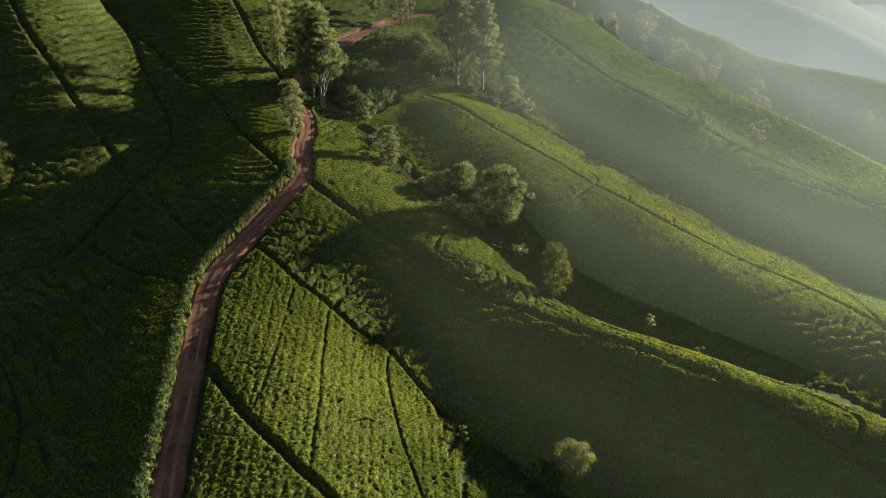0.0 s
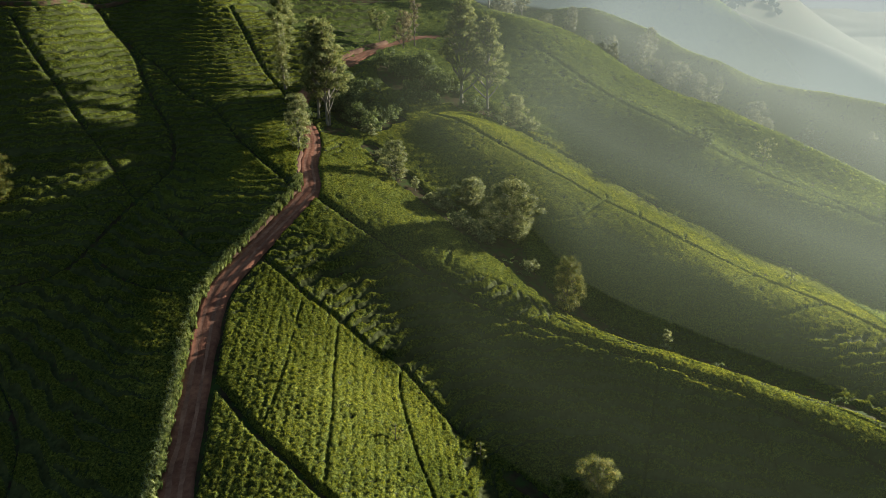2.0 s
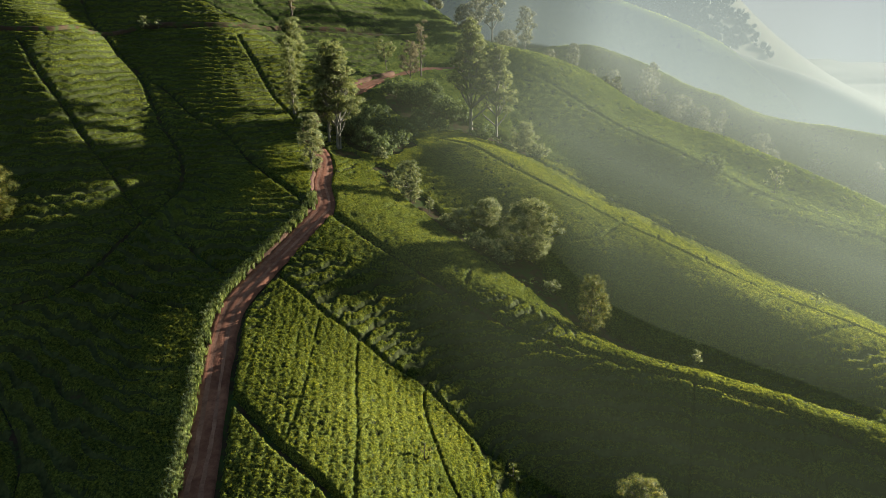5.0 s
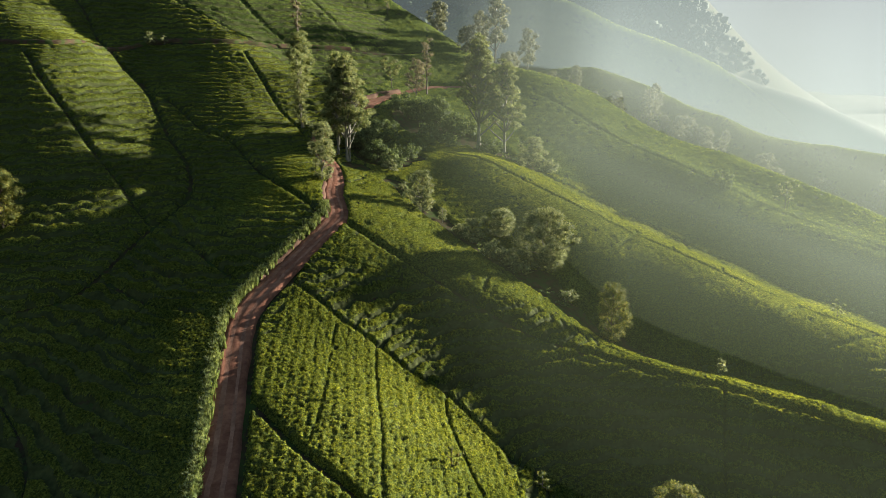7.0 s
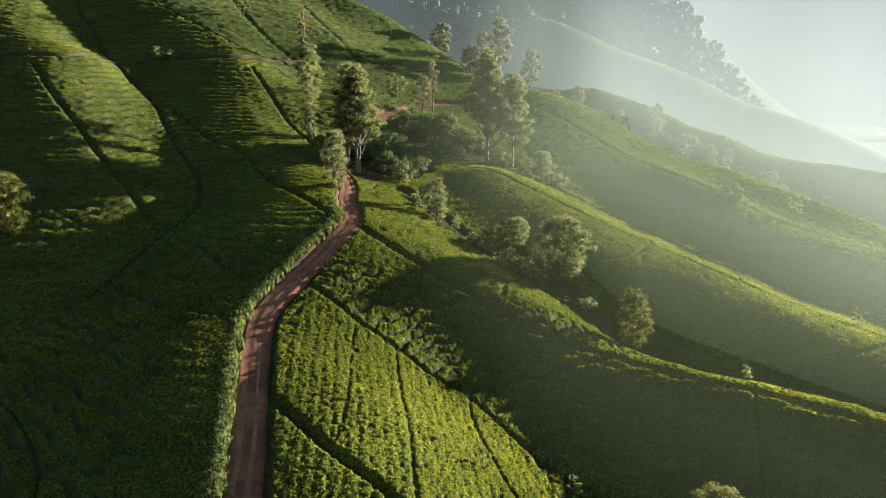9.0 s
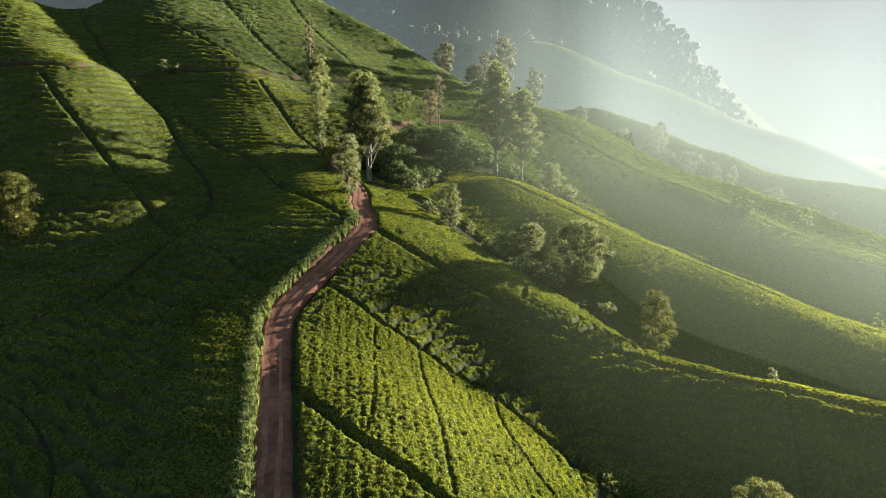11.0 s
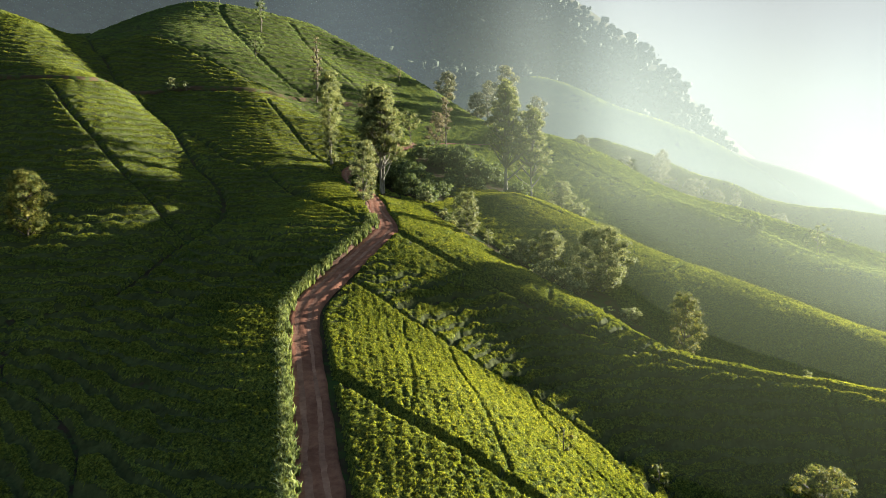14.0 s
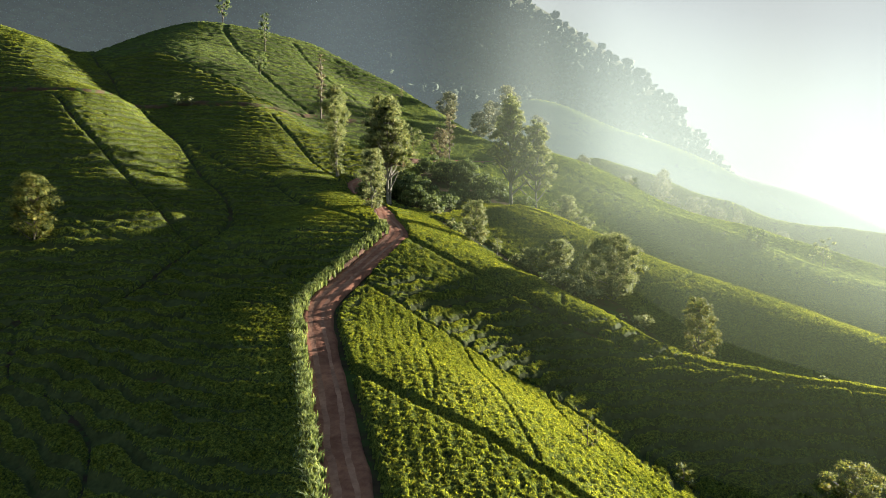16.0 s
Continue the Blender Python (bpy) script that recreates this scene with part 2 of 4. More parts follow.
landform("crest_c", (20, 222, 40.5), (33.9, 226, 37.5), (48.6, 227, 30.7), (61.3, 213, 22.2), (76.6, 198, 17.2), (88, 183, 12), (96, 170, 7.6))
landform("behind_c", (46, 195, 23.6), (58, 182, 17.2), (66, 175, 13.2), (77, 166, 8.6), (88, 154, 4.4))
KNOTS = np.array(KNOTS, float)


def kernel(d2):
    return 0.5 * d2 * np.log(d2 + 1e-9)


def bend_sheet():
    """A thin sheet bent over the landform lines."""
    p = KNOTS[:, :2] / 100
    n = len(p)
    k = kernel(((p[:, None] - p[None]) ** 2).sum(2)) + 0.0008 * np.eye(n)
    q = np.c_[np.ones(n), p]
    return np.linalg.solve(np.block([[k, q], [q.T, np.zeros((3, 3))]]), np.r_[KNOTS[:, 2], np.zeros(3)])


BEND = bend_sheet()


def height(x, y):
    x, y = np.broadcast_arrays(np.asarray(x, float), np.asarray(y, float))
    p = np.c_[x.ravel(), y.ravel()] / 100
    out = np.empty(len(p))
    n = len(KNOTS)
    for i in range(0, len(p), 20000):
        q = p[i:i + 20000]
        d2 = ((q[:, None] - KNOTS[None, :, :2] / 100) ** 2).sum(2)
        out[i:i + 20000] = kernel(d2) @ BEND[:n] + BEND[n] + q @ BEND[n + 1:]
    out = np.clip(out, -45, 330)
    far = np.hypot(p[:, 0], p[:, 1] - 2.5)
    w = np.clip((far - 6) / 6, 0, 1)
    w = w * w * (3 - 2 * w)
    hills = -20 + 30 * np.sin(p[:, 0] * 0.9 + 1.3) * np.cos(p[:, 1] * 0.7)
    return (out * (1 - w) + hills * w).reshape(x.shape)


def at(x, y):
    return float(height(x, y))


def slope(x, y, e=0.6):
    return (height(x + e, y) - height(x - e, y)) / (2 * e), (height(x, y + e) - height(x, y - e)) / (2 * e)


# ---- ways: the road, the contour track, drains and footpaths between the tea fields ----
def smooth(points, step=1.0):
    """A curve through the points (Catmull-Rom), at even steps."""
    p = np.array(points, float)
    p = np.vstack([2 * p[0] - p[1], p, 2 * p[-1] - p[-2]])
    out = []
    for a, b, c, d in zip(p, p[1:], p[2:], p[3:]):
        n = max(2, int(np.linalg.norm(c - b) / step))
        t = np.linspace(0, 1, n, endpoint=False)[:, None]
        out.append(0.5 * (2 * b + (c - a) * t + (2 * a - 5 * b + 4 * c - d) * t ** 2 + (3 * b - a - 3 * c + d) * t ** 3))
    out.append(p[-2:-1])
    return np.vstack(out)


GAPS = []


def way(width, *points, step=1.5):
    c = smooth(points, step)
    GAPS.append((c, width / 2))
    return c


ROAD = smooth(((-16, -20), (-19, 4), (-22, 20), (-23.5, 32), (-25, 43), (-26.6, 53), (-28.3, 63.5), (-30.4, 76), (-31.6, 84.6), (-31.1, 89.3), (-28.9, 95.4), (-26.2, 101.4), (-23.8, 107.4), (-22.9, 111.4), (-24.4, 118.5), (-25.2, 128), (-27, 136), (-30, 144), (-31, 153), (-28.5, 162.5), (-23.5, 174), (-18, 186), (-13.5, 197), (-8, 204), (2, 209), (12, 213)), 0.8)
TRACK_LINE = smooth(((-140, 168), (-120, 164), (-105, 160), (-97, 158), (-89.6, 156), (-84.8, 158.2), (-82, 165), (-79.8, 172), (-76.4, 176.8), (-72.4, 179.3), (-65, 180.3), (-57.3, 181.5), (-50.9, 188.4), (-43.9, 197.2), (-36, 202.5), (-27.9, 208.5), (-16, 220), (-6, 232)), 1.0)
LOWER_TRACK = smooth(((-36, 30), (-42, 50), (-46, 63), (-54, 74), (-61, 81), (-66, 92), (-74, 98), (-90, 100)), 1.0)
BANK_LINE = TRACK_LINE + 0.95 * (np.gradient(TRACK_LINE, axis=0) @ np.array(((0, 1), (-1, 0)))) / np.linalg.norm(np.gradient(TRACK_LINE, axis=0), axis=1)[:, None]
ROAD_DITCH = (ROAD + 1.9 * (np.gradient(ROAD, axis=0) @ np.array(((0, -1), (1, 0)))) / np.linalg.norm(np.gradient(ROAD, axis=0), axis=1)[:, None])[ROAD[:, 1] < 98]
GAPS += [(ROAD_DITCH, 0.45), (ROAD, 1.75), (TRACK_LINE, 0.78), (BANK_LINE, 0.3), (LOWER_TRACK, 0.2)]
way(1.17, (-21.2, 108.4), (-16.5, 105.4), (-10.5, 102.2), (-5, 99.4), (0.2, 96.4), (4.2, 94), (9, 92.2), (14, 90), (19, 87.3), (25.9, 83.6), (30.2, 80.4), (35.7, 76.4), (41, 71.7), (46, 66.2), (50, 61), (58, 52))
way(0.7, (13, 91.5), (6.5, 89.4), (-0.8, 87.4), (-7.6, 83.2))
way(0.94, (-27.6, 94.3), (-23.8, 91.8), (-20.2, 89.2), (-16.3, 87.4), (-11.8, 84.4), (-7.4, 82.6), (-4, 78.6), (0, 73.8))
way(1.09, (-26.9, 69), (-23.9, 65.4), (-20.8, 61.8), (-17.2, 58.7), (-14.6, 56.6), (-12, 55), (-8, 52), (-3, 47))
way(0.22, (-7.3, 82.6), (-7.4, 78), (-6.2, 71.7), (-4.6, 65.3), (-2.8, 60), (-0.5, 53))
way(0.12, (-15.9, 86.8), (-15.2, 77), (-14.1, 67.6), (-13.7, 60.5), (-13.5, 56.9))
way(0.1, (-20.8, 87.8), (-20.7, 81.5), (-20.1, 70.2), (-20.5, 62.8))
way(0.47, (3.2, 112), (1.4, 108), (-0.4, 104), (-1.3, 100.2))
way(0.47, (-0.9, 96), (-7, 92.8), (-13.8, 87.7))
way(0.78, (-4, 157), (0.5, 150), (4, 146.5), (8.8, 142.3), (15.4, 138.4), (23, 134), (28.7, 128.6), (34.6, 124.6), (41.3, 118.6), (46.8, 115), (51.8, 112), (60, 107.5), (66, 103.5), (74, 96))
way(0.47, (28.7, 128.6), (24.4, 122.3), (19.9, 119.9), (14.7, 118.6))
way(0.43, (28.7, 128.6), (30.5, 133), (29, 136.5))
way(0.43, (52, 112), (46, 107), (41.6, 105.2), (29.3, 104))
way(0.43, (62, 106.5), (50, 101), (37.5, 99.6))
way(0.39, (41.3, 118.6), (43, 123))
way(0.39, (34.6, 124.6), (36, 129))
way(0.47, (44, 76), (47.5, 73.5), (49.6, 71), (49.3, 68.5), (47.3, 66.4))
way(0.78, (24, 205), (29, 199.5), (34, 194), (40.5, 185.5), (47.1, 177), (56, 168), (65.6, 161), (74.6, 154), (82, 146.5), (88, 138), (96, 128))
way(0.55, (45, 186), (54, 183), (62, 175), (75, 165))
way(1.15, (-89.2, 152.5), (-80.6, 142.2), (-72, 133.6), (-65, 126), (-58, 119), (-51.8, 112.8))
way(1.35, (-51.8, 112.2), (-49.4, 119.8), (-49.8, 126.5), (-53.4, 134), (-61.5, 147), (-68, 158), (-76.5, 167), (-86, 179), (-97.5, 196), (-107, 214), (-112, 232))
way(1.15, (-70.6, 162.2), (-60, 152.5), (-52, 143.5), (-45, 138), (-37, 126.6), (-31, 116.8), (-25.6, 110))
way(1.0, (-52, 180), (-47, 171.5), (-41, 160.5), (-36, 153.5), (-33, 148))
way(1.1, (-78, 250), (-75, 235), (-65, 217.5), (-57.3, 206.5), (-51.3, 201), (-44.2, 198))
way(1.0, (-56, 248), (-47.2, 234.4), (-39.3, 222.4), (-32.3, 214), (-27, 208))
way(1.56, (-51.8, 112.2), (-53.3, 104.8), (-55, 98), (-57.2, 94.4), (-64, 92), (-72, 86))
way(0.9, (-52, 111.4), (-46, 106.9), (-39.2, 98), (-33.9, 93.4))
way(1.0, (-52.5, 97.6), (-46.6, 91.6), (-41, 87.6), (-34.4, 84.8))
way(0.47, (-44.4, 90.1), (-46.3, 84.9), (-49.6, 81.2), (-54, 76))
way(0.39, (-66, 112), (-56, 108), (-44, 101))
way(0.3, (27, 84), (24, 76), (21, 68), (17, 60))


def gap_distance(x, y):
    """How far each place lies outside the nearest gap in the tea."""
    best = np.full(x.shape, 1e3)
    for c, half in GAPS:
        near = (x > c[:, 0].min() - 4) & (x < c[:, 0].max() + 4) & (y > c[:, 1].min() - 4) & (y < c[:, 1].max() + 4)
        idx = np.nonzero(near)[0]
        if not len(idx):
            continue
        a, b = c[:-1], c[1:]
        dx, dy = (b - a).T
        for s in range(0, len(idx), 6000):
            i = idx[s:s + 6000]
            px, py = x[i, None], y[i, None]
            t = np.clip(((px - a[:, 0]) * dx + (py - a[:, 1]) * dy) / (dx * dx + dy * dy + 1e-9), 0, 1)
            d = np.hypot(px - a[:, 0] - t * dx, py - a[:, 1] - t * dy).min(1) - half
            best[i] = np.minimum(best[i], d)
    return best


def line_distance(x, y, c):
    return np.sqrt(np.min([(x - a) ** 2 + (y - b) ** 2 for a, b in c], axis=0))


# ---- mesh helpers ----
def mesh_from(name, verts, faces, mat, smooth_faces=False):
    me = bpy.data.meshes.new(name)
    verts, faces = np.asarray(verts, np.float32), np.asarray(faces, np.int32)
    k = faces.shape[1]
    me.vertices.add(len(verts))
    me.vertices.foreach_set("co", verts.ravel())
    me.loops.add(faces.size)
    me.loops.foreach_set("vertex_index", faces.ravel())
    me.polygons.add(len(faces))
    me.polygons.foreach_set("loop_start", np.arange(0, faces.size, k, dtype=np.int32))
    me.polygons.foreach_set("loop_total", np.full(len(faces), k, np.int32))
    me.polygons.foreach_set("use_smooth", np.full(len(faces), smooth_faces))
    me.update(calc_edges=True)
    me.materials.append(mat)
    return me


def part(name, verts, faces, mat, parent, label="", smooth_faces=False):
    ob = new(name, mesh_from(name, verts, faces, mat, smooth_faces))
    ob.parent = parent
    return tagged(ob, label)


def repeat(templates, which, pos, turn, scale, normal=None):
    """Many copies of small templates joined into one run of vertices and triangles."""
    vs, fs, base = [], [], 0
    for i, (v, f) in enumerate(templates):
        k = np.nonzero(which == i)[0]
        if not len(k):
            continue
        c, s = np.cos(turn[k])[:, None], np.sin(turn[k])[:, None]
        x, y = v[:, 0] * scale[k, :1], v[:, 1] * scale[k, 1:2]
        out = np.stack([c * x - s * y, s * x + c * y, v[:, 2] * scale[k, 2:]], -1)
        if normal is not None:
            out[..., 2] += out[..., 0] * normal[k, :1] + out[..., 1] * normal[k, 1:2]
        out += pos[k][:, None]
        vs.append(out.reshape(-1, 3))
        fs.append((f[None] + (base + np.arange(len(k)) * len(v))[:, None, None]).reshape(-1, 3))
        base += len(k) * len(v)
    return np.vstack(vs), np.vstack(fs)


RNG = np.random.default_rng(7)


# ---- ground: one sheet to the horizon ----
def spread(lo, hi, step, ends):
    fine = list(np.arange(lo, hi + step / 2, step))
    a, b, d = lo, hi, step
    left, right = [], []
    while a > -ends:
        d *= 1.12
        a, b = a - d, b + d
        left.append(a)
        right.append(b)
    return np.array(left[::-1] + fine + right)


gx, gy = np.meshgrid(spread(-130, 150, 1.25, 2600), spread(35, 290, 1.25, 2600))
gz = height(gx, gy)
off = gap_distance(gx.ravel(), gy.ravel()).reshape(gx.shape)
gz -= 0.22 * np.exp(-np.clip(off + 0.2, 0, None) ** 2 / 0.5)
grid = np.arange(gx.size).reshape(gx.shape)
ground = new("ground", mesh_from("ground", np.stack([gx, gy, gz], -1).reshape(-1, 3),
                                 np.stack([grid[:-1, :-1], grid[:-1, 1:], grid[1:, 1:], grid[1:, :-1]], -1).reshape(-1, 4), SOIL, True))
tagged(ground, "dark brown hillside soil with weeds under the tea", "ground", kind="structure")


def ribbon(c, profile, lift=0.0, wobble=0.0, both=None):
    """A strip along a line: profile is a run of (offset to the right, height over the ground)."""
    d = np.gradient(c, axis=0)
    d /= np.linalg.norm(d, axis=1)[:, None]
    right = np.c_[d[:, 1], -d[:, 0]]
    mid = height(c[:, 0], c[:, 1])
    rows = []
    for o, h in profile:
        k = o + wobble * np.array([noise.noise((a * 0.35, b * 0.35, o)) for a, b in c])
        p = c + right * k[:, None]
        z = 0.5 * mid + 0.5 * height(p[:, 0], p[:, 1])
        rows.append(np.c_[p, z + h + lift + wobble * 0.25 * np.array([noise.noise((a * 0.9, b * 0.9, o + 5)) for a, b in p])])
    v = np.stack(rows, 1)
    n, m = v.shape[:2]
    g = np.arange(n * m).reshape(n, m)
    return v.reshape(-1, 3), np.stack([g[:-1, :-1], g[:-1, 1:], g[1:, 1:], g[1:, :-1]], -1).reshape(-1, 4)


road = new("road", mesh_from("road", *ribbon(ROAD, ((-1.75, -0.35), (-1.45, 0.04), (-1.0, 0.0), (-0.6, -0.07), (-0.2, 0.0), (0.2, 0.01), (0.6, -0.06), (1.0, 0.0), (1.45, 0.05), (1.75, -0.35)), 0.06, 0.22), DIRT, True))
tagged(road, "narrow rutted reddish brown dirt road between tea fields", "road", kind="structure")
for side in (-0.62, 0.62):
    part("wheel_track", *ribbon(ROAD, ((side - 0.3, -0.03), (side - 0.12, -0.035), (side + 0.12, -0.035), (side + 0.3, -0.03)), 0.064, 0.22), TRACK, road, "paler worn wheel track", True)
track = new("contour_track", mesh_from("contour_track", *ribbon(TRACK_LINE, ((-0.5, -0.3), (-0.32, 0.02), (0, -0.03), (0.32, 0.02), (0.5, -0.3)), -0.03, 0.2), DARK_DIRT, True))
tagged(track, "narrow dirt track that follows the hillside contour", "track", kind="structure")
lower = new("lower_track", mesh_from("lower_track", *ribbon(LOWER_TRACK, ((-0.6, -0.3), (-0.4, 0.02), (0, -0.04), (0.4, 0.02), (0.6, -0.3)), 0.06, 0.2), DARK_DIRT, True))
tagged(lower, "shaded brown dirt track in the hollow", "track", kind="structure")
cut = [p for p in ROAD if 93 < p[1] < 124]
bank = new("road_bank", mesh_from("road_bank", *ribbon(np.array(cut), ((-1.35, -0.1), (-1.5, 0.3), (-1.65, 0.55), (-1.95, 0.6), (-2.5, 0.0)), 0.0, 0.5), RED_EARTH, True))
tagged(bank, "crumbling red earth bank cut along the road", "bank", kind="structure")
cut2 = [p for p in ROAD if 164 < p[1] < 196]
bank2 = new("road_bank", mesh_from("road_bank", *ribbon(np.array(cut2), ((-1.3, -0.1), (-1.5, 0.5), (-1.8, 0.85), (-2.3, 0.9), (-3.2, 0.1)), 0.0, 0.6), RED_EARTH, True))
tagged(bank2, "steep bare red earth bank above the road", "bank", kind="structure")
wall_line = np.array([p for p in TRACK_LINE if -112 < p[0] < -28])
wall = new("retaining_bank", mesh_from("retaining_bank", *ribbon(wall_line, ((-0.5, -0.1), (-0.6, 0.45), (-0.75, 0.75), (-1.05, 0.85), (-1.4, 0.7), (-1.8, 0.0)), 0.0, 0.45), BANK, True))
tagged(wall, "crumbling reddish brown earth bank along the contour track", "bank", kind="structure")

# ---- tea: rows of plucked bushes, in fields parted by the gaps ----
SCRUB = [(-18, 148, 6), (-22, 156, 5), (-14, 153, 5), (-11, 175, 6), (-3, 172, 6), (6, 168, 5), (14, 165, 4), (-22.5, 139, 3), (3, 116, 3), (9, 112, 3.5), (-1, 120, 2.5), (-9, 126, 2.5)]
HOLLOWS = [smooth(((-15, 134), (-9, 125), (-1.5, 119), (8, 111), (17, 103.5), (25, 98), (33, 94), (46, 89), (62, 82)), 2.0),
           smooth(((2, 168), (15, 162), (30, 152), (45, 140), (60, 129), (78, 117), (102, 101)), 2.0),
           smooth(((30, 242), (56, 221), (83, 199), (108, 182), (140, 152)), 2.0),
           smooth(((6, 68), (14, 61), (30, 44)), 2.0)]


def forest(x, y):
    edge = np.where(x < -5, 272 + 0.06 * np.abs(x + 60), 318 + 0.6 * (x + 5))
    return y > edge + 6 * np.sin(x * 0.11)


def cells(x, y, size):
    """Distance to the nearest bush heart, and that bush's own number."""
    best, own = np.full(x.shape, 9.0), np.zeros(x.shape)
    i, j = np.floor(x / size), np.floor(y / size)
    for di in (-1, 0, 1):
        for dj in (-1, 0, 1):
            a, c = i + di, j + dj
            r1 = np.modf(np.abs(np.sin(a * 127.1 + c * 311.7) * 43758.5))[0]
            r2 = np.modf(np.abs(np.sin(a * 269.5 + c * 183.3) * 24634.6))[0]
            d = np.hypot(x / size - a - 0.15 - 0.7 * r1, y / size - c - 0.15 - 0.7 * r2)
            k = d < best
            best, own = np.where(k, d, best), np.where(k, np.modf(r1 * 91.7 + r2 * 17.3)[0], own)
    return best, own


def furrow(u):
    """Depth between the rows: 0 on a rounded row, 1 in the plucking lane; some lanes are overgrown."""
    d = np.abs(u - np.round(u))
    own = np.modf(np.abs(np.sin(np.floor(u) * 12.9898) * 4375.85))[0]
    return 0.55 * (0.5 - 0.5 * np.cos(2 * np.pi * d)) + 0.45 * np.clip((d - 0.3) / 0.14, 0, 1) * np.clip(own * 1.5 + 0.2, 0, 1)


def tea_field(name, label, x0, x1, y0, y1, step, row, bush, swell, deep, bare_from, sprigs, sprig, mat, keep):
    """Tea in close rows: a plucked table of bushes with lanes between, shoots standing off it."""
    x, y = np.meshgrid(np.arange(x0, x1, step), np.arange(y0, y1, step))
    shape = x.shape
    h = height(x, y)
    sy, sx = np.gradient(h, step)
    g = np.hypot(sx, sy)
    k = keep(x, y) & ~forest(x, y)
    d = np.full(shape, -9.0)
    d[k] = gap_distance(x[k], y[k]) + 0.08
    for a, c, rad in SCRUB:
        d = np.minimum(d, np.hypot(x - a, y - c) - rad)
    for c, w in zip(HOLLOWS, (2.2, 1.0, 1.5, 1.2)):
        near = (d > -1) & (x > c[:, 0].min() - 4) & (x < c[:, 0].max() + 4) & (y > c[:, 1].min() - 4) & (y < c[:, 1].max() + 4)
        d[near] = np.minimum(d[near], line_distance(x[near], y[near], c) - w * (1 + 0.35 * np.sin(x[near] * 0.7) * np.cos(y[near] * 0.6)))
    wave = 0.3 * np.sin(x * 0.21 + 0.5 * np.sin(y * 0.13)) + 0.3 * np.sin(y * 0.17 + x * 0.05 + 1)
    ragged = wave + 0.5 * np.sin(x * 0.83 + 1.3 * np.sin(y * 0.31)) * np.sin(y * 0.47 + x * 0.11) + 0.3 * np.sin(x * 1.9 + y * 0.7)
    # rows: along the contours on the slopes, along the ridge in the middle field
    level = np.log2(np.clip(g, 0.1, 0.9) / 0.1) / 0.7
    low = np.floor(level)
    w = np.clip((level - low - 0.4) / 0.2, 0, 1)
    lanes, worn = 0, 0
    for n, part_of in ((low, 1 - w), (low + 1, w)):
        lanes = lanes + part_of * furrow(h / (row * 0.1 * 2 ** (0.7 * n)) + 0.35 * ragged)
        u = h / (2.6 * row * 0.1 * 2 ** (0.7 * n)) + 0.08 * ragged
        worn = worn + part_of * np.clip((np.abs(u - np.round(u)) - 0.38) / 0.07, 0, 1)
    k2 = max(1, int(2.5 / step))
    wide = np.pad(h, k2, mode="edge")
    bow = (wide[2 * k2:, k2:-k2] + wide[:-2 * k2, k2:-k2] + wide[k2:-k2, 2 * k2:] + wide[k2:-k2, :-2 * k2] - 4 * h) / (k2 * step) ** 2
    lanes = lanes * np.clip((g - 0.15) / 0.2, 0, 1) * np.clip((bow + np.where(x < -24, 0.3, np.where(y < 100, 0.16, 0.04))) / 0.03, 0, 1)
    lanes = np.where((x > -20) & (y > 100), 0.3, 1.0) * lanes + np.where((x > -20) & (y > 100), 0.2, 0.32) * worn * np.clip((g - 0.15) / 0.2, 0, 1)
    middle = (x > -27) & (x < 2 - 0.22 * (y - 60)) & (y < 93 - 0.55 * (x + 27))
    lanes = np.where(middle, 0.2 * furrow((x + 0.085 * y) / 1.15 + 0.12 * wave), lanes)
    f1, own = cells(x + 0.3 * wave, y, bush)
    dome = 1 - np.clip(f1 / 0.75, 0, 1) ** 2
    age = 0.07 * wave + 0.05 * np.sin(x * 0.9) * np.cos(y * 0.8)
    top = 0.66 + age + swell * (dome - 0.5) + 0.6 * swell * (own - 0.5) - deep * lanes - 2.2 * swell * np.clip((f1 - 0.44) / 0.2, 0, 1) - np.where(own < 0.006, 0.35, 0)
    top += RNG.normal(0, 0.014, shape)
    edge = np.clip(d / 0.2, 0, 1)
    z = h - 0.12 + (np.maximum(top, -0.1) + 0.12) * np.sqrt(edge)
    grid = np.arange(x.size).reshape(shape)
    jx, jy = RNG.uniform(-0.2, 0.2, (2,) + shape) * step
    verts = np.stack([x + jx, y + jy, z + sx * jx + sy * jy], -1).reshape(-1, 3)
    ok = d > -0.05
    cell = ok[:-1, :-1] | ok[:-1, 1:] | ok[1:, 1:] | ok[1:, :-1]
    quads = np.stack([grid[:-1, :-1], grid[:-1, 1:], grid[1:, 1:], grid[1:, :-1]], -1)[cell]
    used = np.zeros(x.size, bool)
    used[quads.ravel()] = True
    fresh = np.cumsum(used) - 1
    faces = np.vstack([fresh[quads[:, (0, 1, 2)]], fresh[quads[:, (0, 2, 3)]]])
    verts = verts[used]
    inner = (edge * (top > 0.42)).ravel()[used][faces].min(1) > 0.3
    n = int(sprigs * len(quads) * step * step)
    tri = faces[inner][RNG.integers(0, inner.sum(), n)]
    mixing = RNG.dirichlet((1, 1, 1), n)
    p = (verts[tri] * mixing[..., None]).sum(1)
    a = RNG.uniform(0, 2 * np.pi, n)
    size = sprig * RNG.uniform(0.6, 1.3, n)[:, None]
    u = np.c_[np.cos(a), np.sin(a), RNG.normal(0, 0.15, n)] * size
    w = np.c_[-np.sin(a), np.cos(a), RNG.uniform(0.2, 1.3, n)] * size * 0.8
    tips = np.stack([p - u * 0.5 - (0, 0, 0.03), p + u * 0.5 - (0, 0, 0.03), p + w + (0, 0, 0.02)], 1)
